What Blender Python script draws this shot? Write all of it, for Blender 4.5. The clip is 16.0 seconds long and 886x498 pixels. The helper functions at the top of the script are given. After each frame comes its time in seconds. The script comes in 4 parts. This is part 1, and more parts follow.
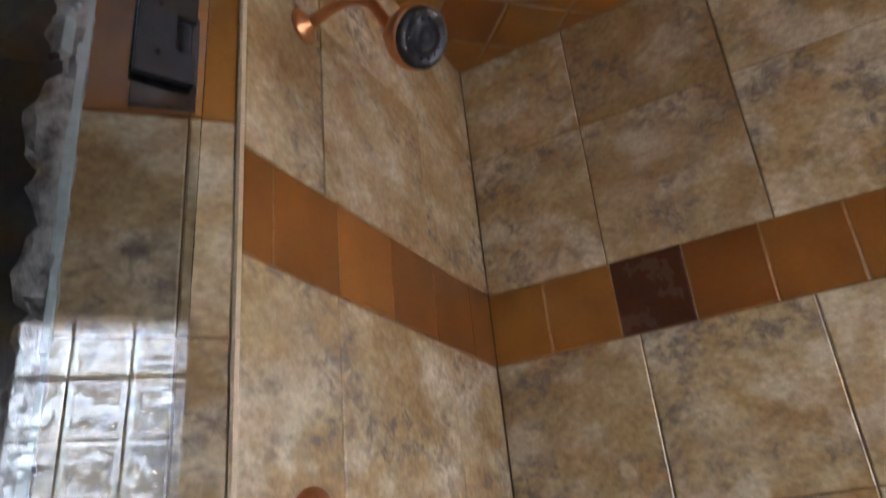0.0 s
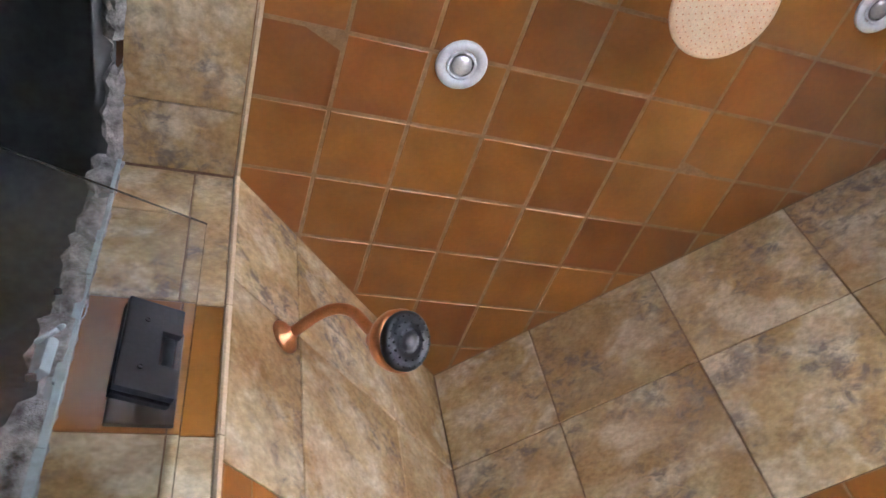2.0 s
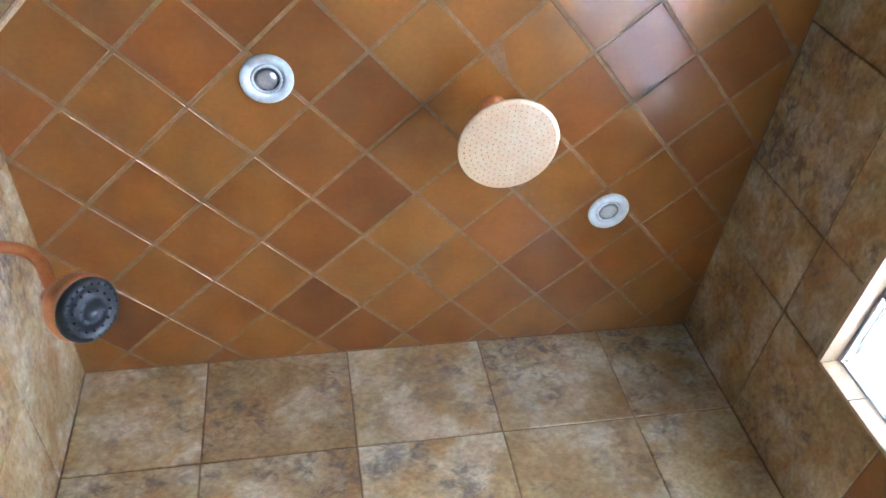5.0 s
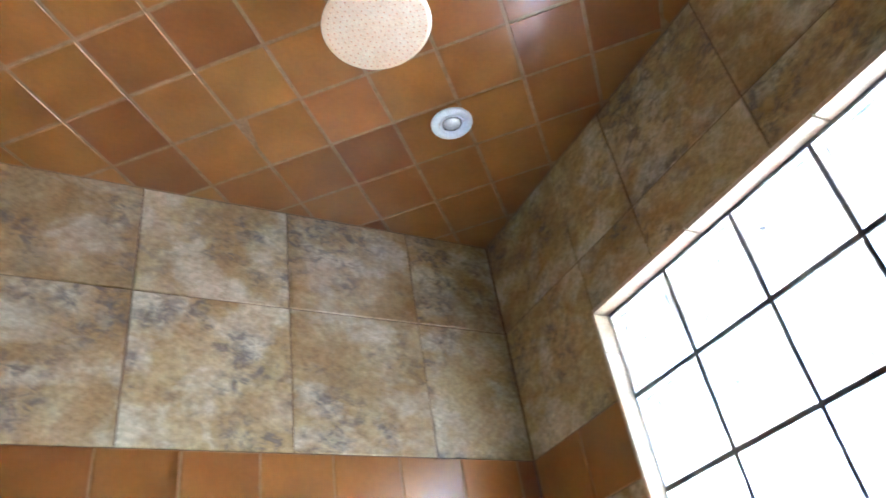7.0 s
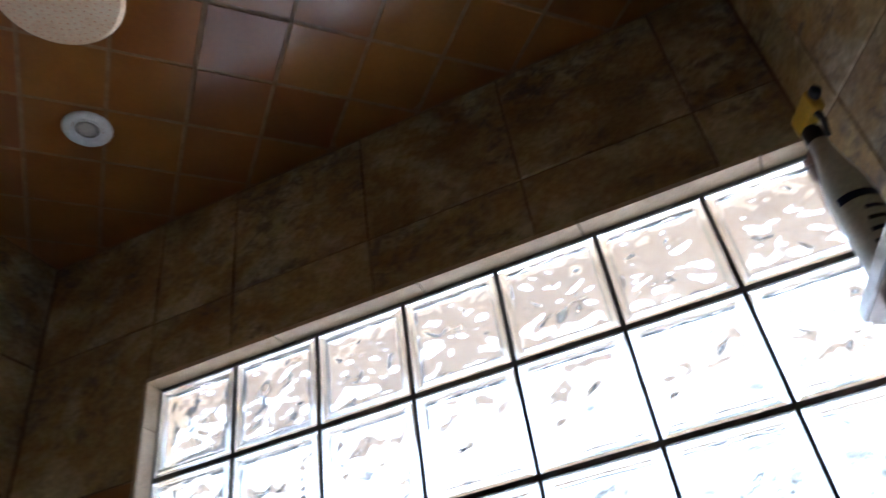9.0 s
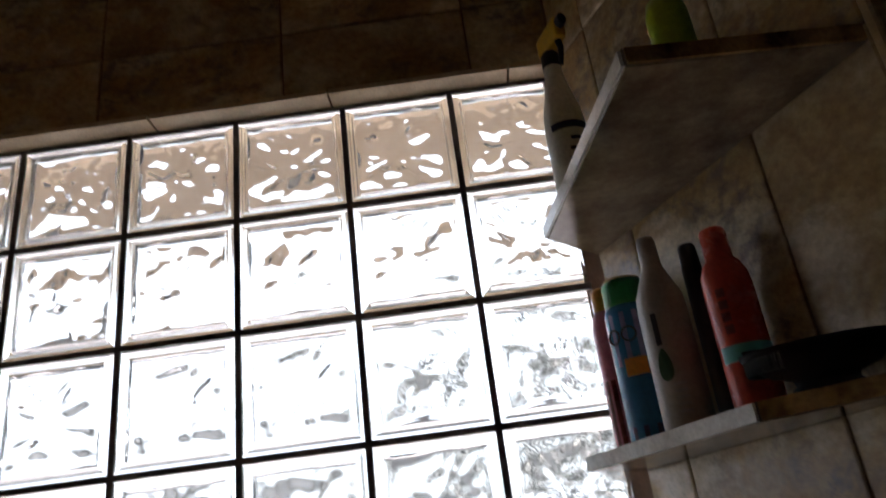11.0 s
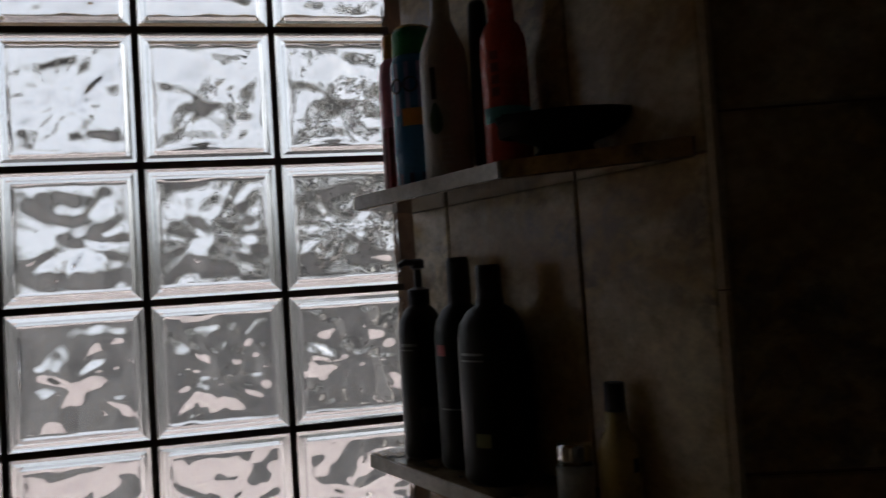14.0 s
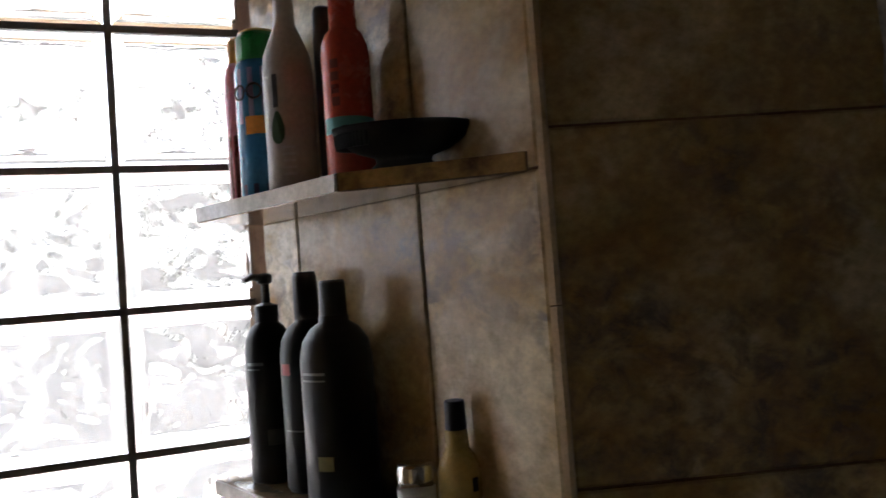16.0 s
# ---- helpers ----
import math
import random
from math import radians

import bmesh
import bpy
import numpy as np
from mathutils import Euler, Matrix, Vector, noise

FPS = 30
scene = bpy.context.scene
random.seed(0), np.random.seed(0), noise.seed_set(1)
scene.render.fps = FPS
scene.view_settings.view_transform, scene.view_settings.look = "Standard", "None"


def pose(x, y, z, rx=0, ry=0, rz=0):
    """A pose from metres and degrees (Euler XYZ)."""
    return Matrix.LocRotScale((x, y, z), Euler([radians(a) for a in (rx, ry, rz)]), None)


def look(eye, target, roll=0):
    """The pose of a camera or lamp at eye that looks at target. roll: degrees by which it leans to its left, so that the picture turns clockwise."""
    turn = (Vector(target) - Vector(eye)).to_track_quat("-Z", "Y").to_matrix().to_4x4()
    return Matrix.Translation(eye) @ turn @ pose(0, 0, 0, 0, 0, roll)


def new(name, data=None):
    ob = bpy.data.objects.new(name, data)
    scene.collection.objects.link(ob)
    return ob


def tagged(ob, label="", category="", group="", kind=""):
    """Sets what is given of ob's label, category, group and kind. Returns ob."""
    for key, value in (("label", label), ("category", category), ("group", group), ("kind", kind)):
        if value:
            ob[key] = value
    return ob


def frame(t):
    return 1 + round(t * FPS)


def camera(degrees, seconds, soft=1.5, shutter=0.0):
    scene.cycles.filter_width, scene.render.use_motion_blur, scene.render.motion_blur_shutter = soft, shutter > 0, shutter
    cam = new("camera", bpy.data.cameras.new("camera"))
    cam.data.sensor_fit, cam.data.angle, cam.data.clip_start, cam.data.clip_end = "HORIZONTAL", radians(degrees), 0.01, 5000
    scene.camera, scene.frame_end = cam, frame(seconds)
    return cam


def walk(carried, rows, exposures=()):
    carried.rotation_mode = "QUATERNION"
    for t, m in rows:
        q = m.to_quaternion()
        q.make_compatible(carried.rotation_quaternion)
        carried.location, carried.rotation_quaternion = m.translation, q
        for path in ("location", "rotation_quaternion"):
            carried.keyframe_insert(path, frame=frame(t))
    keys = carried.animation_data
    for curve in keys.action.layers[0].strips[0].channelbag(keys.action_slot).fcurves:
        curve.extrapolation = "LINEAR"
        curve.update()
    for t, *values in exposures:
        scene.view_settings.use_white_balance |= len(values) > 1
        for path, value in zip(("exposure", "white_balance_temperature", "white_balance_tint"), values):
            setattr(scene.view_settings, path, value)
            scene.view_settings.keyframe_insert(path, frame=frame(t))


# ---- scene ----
cam = camera(62.3, 16.0, soft=1.4, shutter=0.4)
PATH = [
    (0, (0.644, -1.502, 1.34), (-0.17, 0.128, 2.165), -5.87),
    (0.5, (0.633, -1.497, 1.348), (-0.08, -0.003, 2.471), -9.25),
    (1, (0.623, -1.501, 1.352), (0.023, -0.098, 2.645), -11.83),
    (1.5, (0.611, -1.51, 1.352), (0.089, -0.196, 2.768), -13.92),
    (2, (0.601, -1.504, 1.351), (0.182, -0.206, 2.814), -14.17),
    (2.5, (0.58, -1.502, 1.348), (0.3, -0.18, 2.823), -15.22),
    (3, (0.569, -1.497, 1.337), (0.438, -0.157, 2.816), -15.82),
    (3.5, (0.564, -1.481, 1.309), (0.69, -0.15, 2.796), -16.69),
    (3.7, (0.552, -1.475, 1.31), (0.718, -0.147, 2.795), -16.88),
    (5.8, (0.549, -1.477, 1.322), (1.077, -0.213, 2.778), -14.41),
    (6, (0.553, -1.474, 1.346), (1.125, -0.189, 2.769), -13.97),
    (6.5, (0.559, -1.479, 1.325), (1.218, -0.092, 2.606), -11.27),
    (7, (0.535, -1.451, 1.342), (1.404, -0.075, 2.505), -10.44),
    (7.5, (0.505, -1.436, 1.357), (1.625, -0.208, 2.47), -9.82),
    (8, (0.5, -1.412, 1.365), (1.803, -0.388, 2.484), -10.37),
    (8.3, (0.496, -1.395, 1.357), (1.903, -0.588, 2.526), -10.18),
    (8.6, (0.495, -1.401, 1.352), (1.97, -0.76, 2.541), -10.64),
    (9, (0.512, -1.431, 1.362), (2.037, -0.918, 2.55), -9.45),
    (9.2, (0.524, -1.443, 1.347), (2.064, -1.044, 2.56), -8.90),
    (11.3, (0.518, -1.523, 1.363), (2.41, -1.543, 2.011), -6.59),
    (11.5, (0.529, -1.531, 1.368), (2.461, -1.543, 1.885), -5.89),
    (12, (0.541, -1.538, 1.365), (2.519, -1.429, 1.642), -4.65),
    (12.5, (0.532, -1.531, 1.356), (2.527, -1.452, 1.457), -3.69),
    (13, (0.523, -1.542, 1.35), (2.523, -1.522, 1.381), -3.20),
    (13.5, (0.51, -1.552, 1.352), (2.495, -1.79, 1.403), -3.65),
    (14, (0.503, -1.566, 1.349), (2.464, -1.953, 1.424), -3.67),
    (14.5, (0.492, -1.618, 1.355), (2.376, -2.286, 1.43), -4.31),
    (15, (0.49, -1.655, 1.354), (2.333, -2.429, 1.422), -4.82),
    (15.5, (0.495, -1.651, 1.353), (2.344, -2.411, 1.429), -4.58),
    (16, (0.512, -1.632, 1.356), (2.4, -2.291, 1.427), -4.26),
]
EXPOSURES = [
    (0.0, 5.2, 5750, 11), (0.5, 5.35, 5400, 8), (1.5, 5.92, 5350, 10), (2.0, 6.15, 5350, 10), (3.7, 6.42, 4900, 3), (5.8, 6.65, 4550, 0), (7.0, 6.65, 4600, 0), (7.5, 6.4, 4700, 1),
    (8.0, 5.75, 4850, 3), (8.5, 4.9, 5000, 4), (9.2, 4.1, 5150, 5), (11.3, 2.9, 6300, 9), (12.0, 2.15, 6500, 10), (12.5, 1.8, 6500, 10),
    (14.5, 1.5, 6500, 10), (15.0, 2.65, 6450, 10), (15.5, 3.65, 6400, 10), (16.0, 4.3, 6400, 10),
]
walk(cam, [(t, look(eye, target, roll)) for t, eye, target, roll in PATH], EXPOSURES)

# ---- world and light ----
world = bpy.data.worlds.new("sky")
scene.world = world
world.use_nodes = True
wn = world.node_tree.nodes
sky = wn.new("ShaderNodeTexSky")
sky.sky_type, sky.sun_disc = "NISHITA", False
sky.sun_elevation, sky.sun_rotation = radians(48), radians(203)
sky.air_density, sky.dust_density, sky.ozone_density = 0.35, 9.0, 0.2
haze = wn.new("ShaderNodeHueSaturation")
haze.inputs["Saturation"].default_value, haze.inputs["Value"].default_value = 0.35, 1.5
world.node_tree.links.new(sky.outputs[0], haze.inputs["Color"])
world.node_tree.links.new(haze.outputs[0], wn["Background"].inputs[0])
wn["Background"].inputs[1].default_value = 0.15
sun = new("sun", bpy.data.lights.new("sun", "SUN"))
sun.data.energy, sun.data.angle, sun.data.color = 0.6, radians(0.6), (1.0, 0.95, 0.86)
sun.matrix_world = look((-3, -7, 9), (0, 0, 0))


# ---- materials ----
def material(name, rough=0.5, metal=0.0):
    m = bpy.data.materials.new(name)
    m.use_nodes = True
    b = m.node_tree.nodes["Principled BSDF"]
    b.inputs["Roughness"].default_value, b.inputs["Metallic"].default_value = rough, metal
    return m, m.node_tree.nodes, m.node_tree.links, b


def ramp(nodes, stops):
    r = nodes.new("ShaderNodeValToRGB")
    while len(r.color_ramp.elements) < len(stops):
        r.color_ramp.elements.new(0.5)
    for e, (p, c) in zip(r.color_ramp.elements, stops):
        e.position, e.color = p, (*c, 1)
    return r


def coords(nodes, links, jitter=True):
    """Object coordinates, shifted by a random amount for each piece."""
    tc, info, mul, add = (nodes.new("ShaderNode" + k) for k in ("TexCoord", "ObjectInfo", "VectorMath", "VectorMath"))
    geo = nodes.new("ShaderNodeNewGeometry")
    mul.operation, add.operation = "SCALE", "ADD"
    plus = nodes.new("ShaderNodeMath")
    links.new(info.outputs["Random"], plus.inputs[0])
    links.new(geo.outputs["Random Per Island"], plus.inputs[1])
    comb = nodes.new("ShaderNodeCombineXYZ")
    for i in range(3):
        links.new(plus.outputs[0], comb.inputs[i])
    mul.inputs["Scale"].default_value = 37.0 if jitter else 0.0
    links.new(comb.outputs[0], mul.inputs[0])
    links.new(tc.outputs["Object"], add.inputs[0])
    links.new(mul.outputs[0], add.inputs[1])
    return add.outputs[0], plus.outputs[0]


def noise_tex(nodes, links, vec, scale, detail=5.0, rough=0.6, distort=0.0):
    n = nodes.new("ShaderNodeTexNoise")
    n.inputs["Scale"].default_value, n.inputs["Detail"].default_value = scale, detail
    n.inputs["Roughness"].default_value, n.inputs["Distortion"].default_value = rough, distort
    links.new(vec, n.inputs["Vector"])
    return n


def mix(nodes, links, fac, a, b, mode="MIX"):
    n = nodes.new("ShaderNodeMix")
    n.data_type, n.blend_type = "RGBA", mode
    for sock, v in ((n.inputs[0], fac), (n.inputs[6], a), (n.inputs[7], b)):
        if isinstance(v, bpy.types.NodeSocket):
            links.new(v, sock)
        elif isinstance(v, tuple):
            sock.default_value = (*v, 1)
        else:
            sock.default_value = v
    return n.outputs[2]


def bump(nodes, links, b, height, strength, dist):
    n = nodes.new("ShaderNodeBump")
    n.inputs["Strength"].default_value, n.inputs["Distance"].default_value = strength, dist
    links.new(height, n.inputs["Height"])
    links.new(n.outputs[0], b.inputs["Normal"])


def stone_tile():
    """Glazed wall tile printed like travertine: gold clouds, cream patches, rust veins and blue-grey flecks."""
    m, n, l, b = material("stone_look_tile", 0.16)
    v, rnd = coords(n, l)
    mp = n.new("ShaderNodeMapping")
    mp.inputs["Rotation"].default_value = (0, radians(32), 0)
    mp.inputs["Scale"].default_value = (1.0, 1.0, 1.25)
    l.new(v, mp.inputs[0])
    v = mp.outputs[0]

    def weight(src, stops, amount):
        r = ramp(n, [(p, (q, q, q)) for p, q in stops])
        l.new(src, r.inputs[0])
        s = n.new("ShaderNodeMath")
        s.operation = "MULTIPLY"
        l.new(r.outputs[0], s.inputs[0])
        if isinstance(amount, float):
            s.inputs[1].default_value = amount
        else:
            l.new(amount, s.inputs[1])
        return s.outputs[0]

    big = noise_tex(n, l, v, 4.2, 4, 0.6, 0.5)
    base = ramp(n, [(0.30, (0.40, 0.262, 0.115)), (0.44, (0.51, 0.368, 0.178)), (0.54, (0.58, 0.447, 0.245)), (0.68, (0.65, 0.545, 0.355))])
    l.new(big.outputs["Fac"], base.inputs[0])
    patchy = noise_tex(n, l, v, 5.5, 7, 0.58, 0.35)
    c = mix(n, l, weight(patchy.outputs["Fac"], [(0.49, 0), (0.57, 0.65), (0.66, 1)], 0.78), base.outputs[0], (0.77, 0.690, 0.505))
    vein = noise_tex(n, l, v, 6.5, 6, 0.60, 0.3)
    c = mix(n, l, weight(vein.outputs["Fac"], [(0.40, 0), (0.48, 1), (0.51, 1), (0.60, 0)], 0.30), c, (0.33, 0.165, 0.065))
    spread = noise_tex(n, l, v, 4.6, 3, 0.6)
    where = weight(spread.outputs["Fac"], [(0.46, 0), (0.60, 1)], 0.74)
    fleck = noise_tex(n, l, v, 30.0, 5, 0.66, 0.5)
    c = mix(n, l, weight(fleck.outputs["Fac"], [(0.45, 0), (0.62, 1)], where), c, (0.17, 0.145, 0.14))
    fine = noise_tex(n, l, v, 75.0, 3, 0.65)
    fr = ramp(n, [(0.3, (0.74, 0.72, 0.70)), (0.7, (1.14, 1.14, 1.14))])
    l.new(fine.outputs["Fac"], fr.inputs[0])
    c = mix(n, l, 1.0, c, fr.outputs[0], "MULTIPLY")
    tone = ramp(n, [(0.0, (0.90, 0.87, 0.85)), (1.0, (1.06, 1.06, 1.05))])
    fl = n.new("ShaderNodeMath")
    fl.operation = "FRACT"
    l.new(rnd, fl.inputs[0])
    l.new(fl.outputs[0], tone.inputs[0])
    c = mix(n, l, 1.0, c, tone.outputs[0], "MULTIPLY")
    l.new(c, b.inputs["Base Color"])
    rr = ramp(n, [(0.3, (0.12,) * 3), (0.7, (0.28,) * 3)])
    l.new(patchy.outputs["Fac"], rr.inputs[0])
    l.new(rr.outputs[0], b.inputs["Roughness"])
    bump(n, l, b, patchy.outputs["Fac"], 0.12, 0.003)
    return m


def terracotta():
    m, n, l, b = material("terracotta_tile", 0.25)
    v, rnd = coords(n, l)
    fl = n.new("ShaderNodeMath")
    fl.operation = "FRACT"
    l.new(rnd, fl.inputs[0])
    tone = ramp(n, [(0.0, (0.27, 0.096, 0.020)), (0.12, (0.305, 0.112, 0.021)), (0.5, (0.360, 0.143, 0.024)), (0.85, (0.400, 0.174, 0.030)), (1.0, (0.375, 0.128, 0.022))])
    l.new(fl.outputs[0], tone.inputs[0])
    cloud = noise_tex(n, l, v, 8.0, 1.5, 0.45)
    c = mix(n, l, cloud.outputs["Fac"], (0.62, 0.55, 0.52), (1.36, 1.44, 1.40))
    c = mix(n, l, 1.0, tone.outputs[0], c, "MULTIPLY")
    smoke = noise_tex(n, l, v, 3.1, 2, 0.5)
    c = mix(n, l, smoke.outputs["Fac"], c, mix(n, l, 1.0, c, (0.80, 0.76, 0.78), "MULTIPLY"))
    fine = noise_tex(n, l, v, 90.0, 2, 0.6)
    c = mix(n, l, 1.0, c, mix(n, l, fine.outputs["Fac"], (0.88, 0.87, 0.86), (1.14, 1.14, 1.14)), "MULTIPLY")
    l.new(c, b.inputs["Base Color"])
    b.inputs["Roughness"].default_value = 0.28
    b.inputs["Coat Weight"].default_value, b.inputs["Coat Roughness"].default_value = 0.55, 0.11
    bump(n, l, b, smoke.outputs["Fac"], 0.10, 0.004)
    return m


def mottled(name, a, c, scale, rough=0.7, metal=0.0, relief=0.4, depth=0.002, jitter=False):
    m, n, l, b = material(name, rough, metal)
    v, _ = coords(n, l, jitter)
    t = noise_tex(n, l, v, scale, 6, 0.65)
    r = ramp(n, [(0.32, a), (0.68, c)])
    l.new(t.outputs["Fac"], r.inputs[0])
    fine = noise_tex(n, l, v, scale * 9, 3, 0.6)
    fr = ramp(n, [(0.3, (0.85,) * 3), (0.7, (1.08,) * 3)])
    l.new(fine.outputs["Fac"], fr.inputs[0])
    l.new(mix(n, l, 1.0, r.outputs[0], fr.outputs[0], "MULTIPLY"), b.inputs["Base Color"])
    rr = ramp(n, [(0.3, (max(rough - 0.08, 0.02),) * 3), (0.7, (min(rough + 0.08, 1),) * 3)])
    l.new(t.outputs["Fac"], rr.inputs[0])
    l.new(rr.outputs[0], b.inputs["Roughness"])
    bump(n, l, b, fine.outputs["Fac"], relief, depth)
    return m


def plain(name, colour, rough=0.4, metal=0.0):
    return mottled(name, tuple(0.88 * x for x in colour), tuple(min(1.08 * x, 1) for x in colour), 18.0, rough, metal, 0.08, 0.0005)


def glass(name, rough=0.0, tint=(1, 1, 1)):
    m, n, l, b = material(name, rough)
    b.inputs["Base Color"].default_value = (*tint, 1)
    b.inputs["Transmission Weight"].default_value, b.inputs["IOR"].default_value = 1.0, 1.48
    return m


STONE, TERRA = stone_tile(), terracotta()
TERRA_DARK = mottled("dark_fired_tile", (0.105, 0.041, 0.020), (0.125, 0.049, 0.024), 9, 0.26, 0, 0.1, 0.001)
GROUT_DARK = mottled("brown_grout", (0.15, 0.085, 0.05), (0.25, 0.155, 0.095), 40, 0.9)
GROUT_TAN = mottled("tan_grout", (0.30, 0.175, 0.085), (0.42, 0.265, 0.145), 40, 0.95)
for m in (GROUT_DARK, GROUT_TAN):
    m.node_tree.nodes["Principled BSDF"].inputs["Specular IOR Level"].default_value = 0.1
TRIM = mottled("cream_trim", (0.60, 0.44, 0.26), (0.74, 0.60, 0.41), 25, 0.35)
MORTAR = mottled("dark_mortar", (0.20, 0.185, 0.18), (0.32, 0.30, 0.295), 60, 0.9)
RUBBLE = mottled("broken_plaster", (0.16, 0.15, 0.14), (0.70, 0.68, 0.65), 38, 0.95, 0, 0.9, 0.006)
CAULK = mottled("pale_caulk", (0.42, 0.50, 0.50), (0.62, 0.72, 0.72), 50, 0.6)
DARKWALL = mottled("dark_grey_plaster", (0.27, 0.28, 0.28), (0.36, 0.37, 0.365), 4, 0.85)
FLOOR = mottled("floor_stone", (0.36, 0.30, 0.23), (0.52, 0.45, 0.36), 9, 0.4)
COPPER = mottled("brushed_copper", (0.66, 0.29, 0.13), (0.80, 0.40, 0.20), 30, 0.34, 1.0, 0.1, 0.0004)
COPPER_PALE = mottled("copper_spray_face", (0.91, 0.67, 0.43), (0.97, 0.81, 0.60), 40, 0.42, 0.5, 0.1, 0.0004)
BLACK = plain("black_plastic", (0.022, 0.022, 0.024), 0.42)
BLACK_SOFT = plain("black_rubber", (0.03, 0.03, 0.032), 0.6)
WHITE_METAL = mottled("white_enamel", (0.80, 0.85, 0.90), (0.83, 0.88, 0.92), 8, 0.35, 0, 0.05, 0.0003)
CHROME = plain("lamp_reflector", (0.75, 0.75, 0.74), 0.12, 1.0)
GLASS = glass("wavy_glass", 0.0, (0.97, 0.99, 0.985))
gn, gl = GLASS.node_tree.nodes, GLASS.node_tree.links
haze_mix, diffuse = gn.new("ShaderNodeMixShader"), gn.new("ShaderNodeBsdfTranslucent")
diffuse.inputs["Color"].default_value = (0.92, 0.95, 0.95, 1)
haze_mix.inputs[0].default_value = 0.04
gl.new(gn["Principled BSDF"].outputs[0], haze_mix.inputs[1])
gl.new(diffuse.outputs[0], haze_mix.inputs[2])
gl.new(haze_mix.outputs[0], gn["Material Output"].inputs["Surface"])
GLASS_EDGE = glass("frosted_glass_edge", 0.14, (0.93, 0.97, 0.96))
LENS = glass("lamp_lens", 0.08)


# ---- mesh helpers ----
def part(name, bm, mat, parent=None, label="", smooth=False):
    me = bpy.data.meshes.new(name)
    bm.normal_update()
    bm.to_mesh(me)
    bm.free()
    for f in me.polygons:
        f.use_smooth = smooth
    me.materials.append(mat)
    ob = new(name, me)
    if parent:
        ob.parent = parent
    if label:
        tagged(ob, label)
    return ob


def empty(name, m=None):
    ob = new(name)
    ob.matrix_world = m or Matrix()
    return ob


def prism(bm, pts, z0, z1, bevel=0.0):
    """A prism over a counter-clockwise polygon, with a chamfered lower rim where bevel is given."""
    c = sum((Vector(p) for p in pts), Vector((0, 0))) / len(pts)
    rings = [[bm.verts.new((x, y, z1)) for x, y in pts]]
    if bevel:
        rings.append([bm.verts.new((x, y, z0 + bevel)) for x, y in pts])
        inner = [Vector(p) + (c - Vector(p)).normalized() * min(bevel * 1.4, (c - Vector(p)).length * 0.4) for p in pts]
        rings.append([bm.verts.new((p.x, p.y, z0)) for p in inner])
    else:
        rings.append([bm.verts.new((x, y, z0)) for x, y in pts])
    k = len(pts)
    for a, b in zip(rings, rings[1:]):
        for i in range(k):
            bm.faces.new((a[i], b[i], b[(i + 1) % k], a[(i + 1) % k]))
    bm.faces.new(rings[0])
    bm.faces.new(rings[-1][::-1])
    bmesh.ops.recalc_face_normals(bm, faces=bm.faces)


def box(x0, x1, y0, y1, z0, z1, bevel=0.0, bm=None):
    bm = bm or bmesh.new()
    r = bmesh.ops.create_cube(bm, size=1.0)
    bmesh.ops.scale(bm, vec=(x1 - x0, y1 - y0, z1 - z0), verts=r["verts"])
    bmesh.ops.translate(bm, vec=((x0 + x1) / 2, (y0 + y1) / 2, (z0 + z1) / 2), verts=r["verts"])
    if bevel:
        es = {e for v in r["verts"] for e in v.link_edges}
        bmesh.ops.bevel(bm, geom=list(es), offset=bevel, segments=2, profile=0.6, affect="EDGES")
    return bm


def lathe(profile, steps=32, bm=None, m=None, cap=True):
    """A turned body from (radius, height) pairs."""
    bm = bm or bmesh.new()
    m = m or Matrix()
    rings = []
    for r, z in profile:
        rings.append([bm.verts.new(m @ Vector((r * math.cos(2 * math.pi * i / steps), r * math.sin(2 * math.pi * i / steps), z))) for i in range(steps)])
    for a, b in zip(rings, rings[1:]):
        for i in range(steps):
            bm.faces.new((a[i], a[(i + 1) % steps], b[(i + 1) % steps], b[i]))
    if cap:
        bm.faces.new(rings[0][::-1])
        bm.faces.new(rings[-1])
    return bm


def tube(points, radius, steps=14, bm=None):
    bm = bm or bmesh.new()
    pts = [Vector(p) for p in points]
    rings, side = [], None
    for i, p in enumerate(pts):
        d = (pts[min(i + 1, len(pts) - 1)] - pts[max(i - 1, 0)]).normalized()
        side = d.orthogonal().normalized() if side is None else (side - d * side.dot(d)).normalized()
        up = d.cross(side)
        r = radius[i] if isinstance(radius, (list, tuple)) else radius
        rings.append([bm.verts.new(p + r * (side * math.cos(2 * math.pi * k / steps) + up * math.sin(2 * math.pi * k / steps))) for k in range(steps)])
    for a, b in zip(rings, rings[1:]):
        for k in range(steps):
            bm.faces.new((a[k], a[(k + 1) % steps], b[(k + 1) % steps], b[k]))
    bm.faces.new(rings[0][::-1])
    bm.faces.new(rings[-1])
    return bm


def wall_frame(a, b):
    """Origin at a on the floor, x along the wall to b, z up, y into the room side (to the left of a-b)."""
    a, b = Vector((*a, 0)), Vector((*b, 0))
    x = (b - a).normalized()
    y = Vector((0, 0, 1)).cross(x)
    return Matrix(((x.x, y.x, 0, a.x), (x.y, y.y, 0, a.y), (0, 0, 1, 0), (0, 0, 0, 1))), (b - a).length


TILE_MESHES = {}


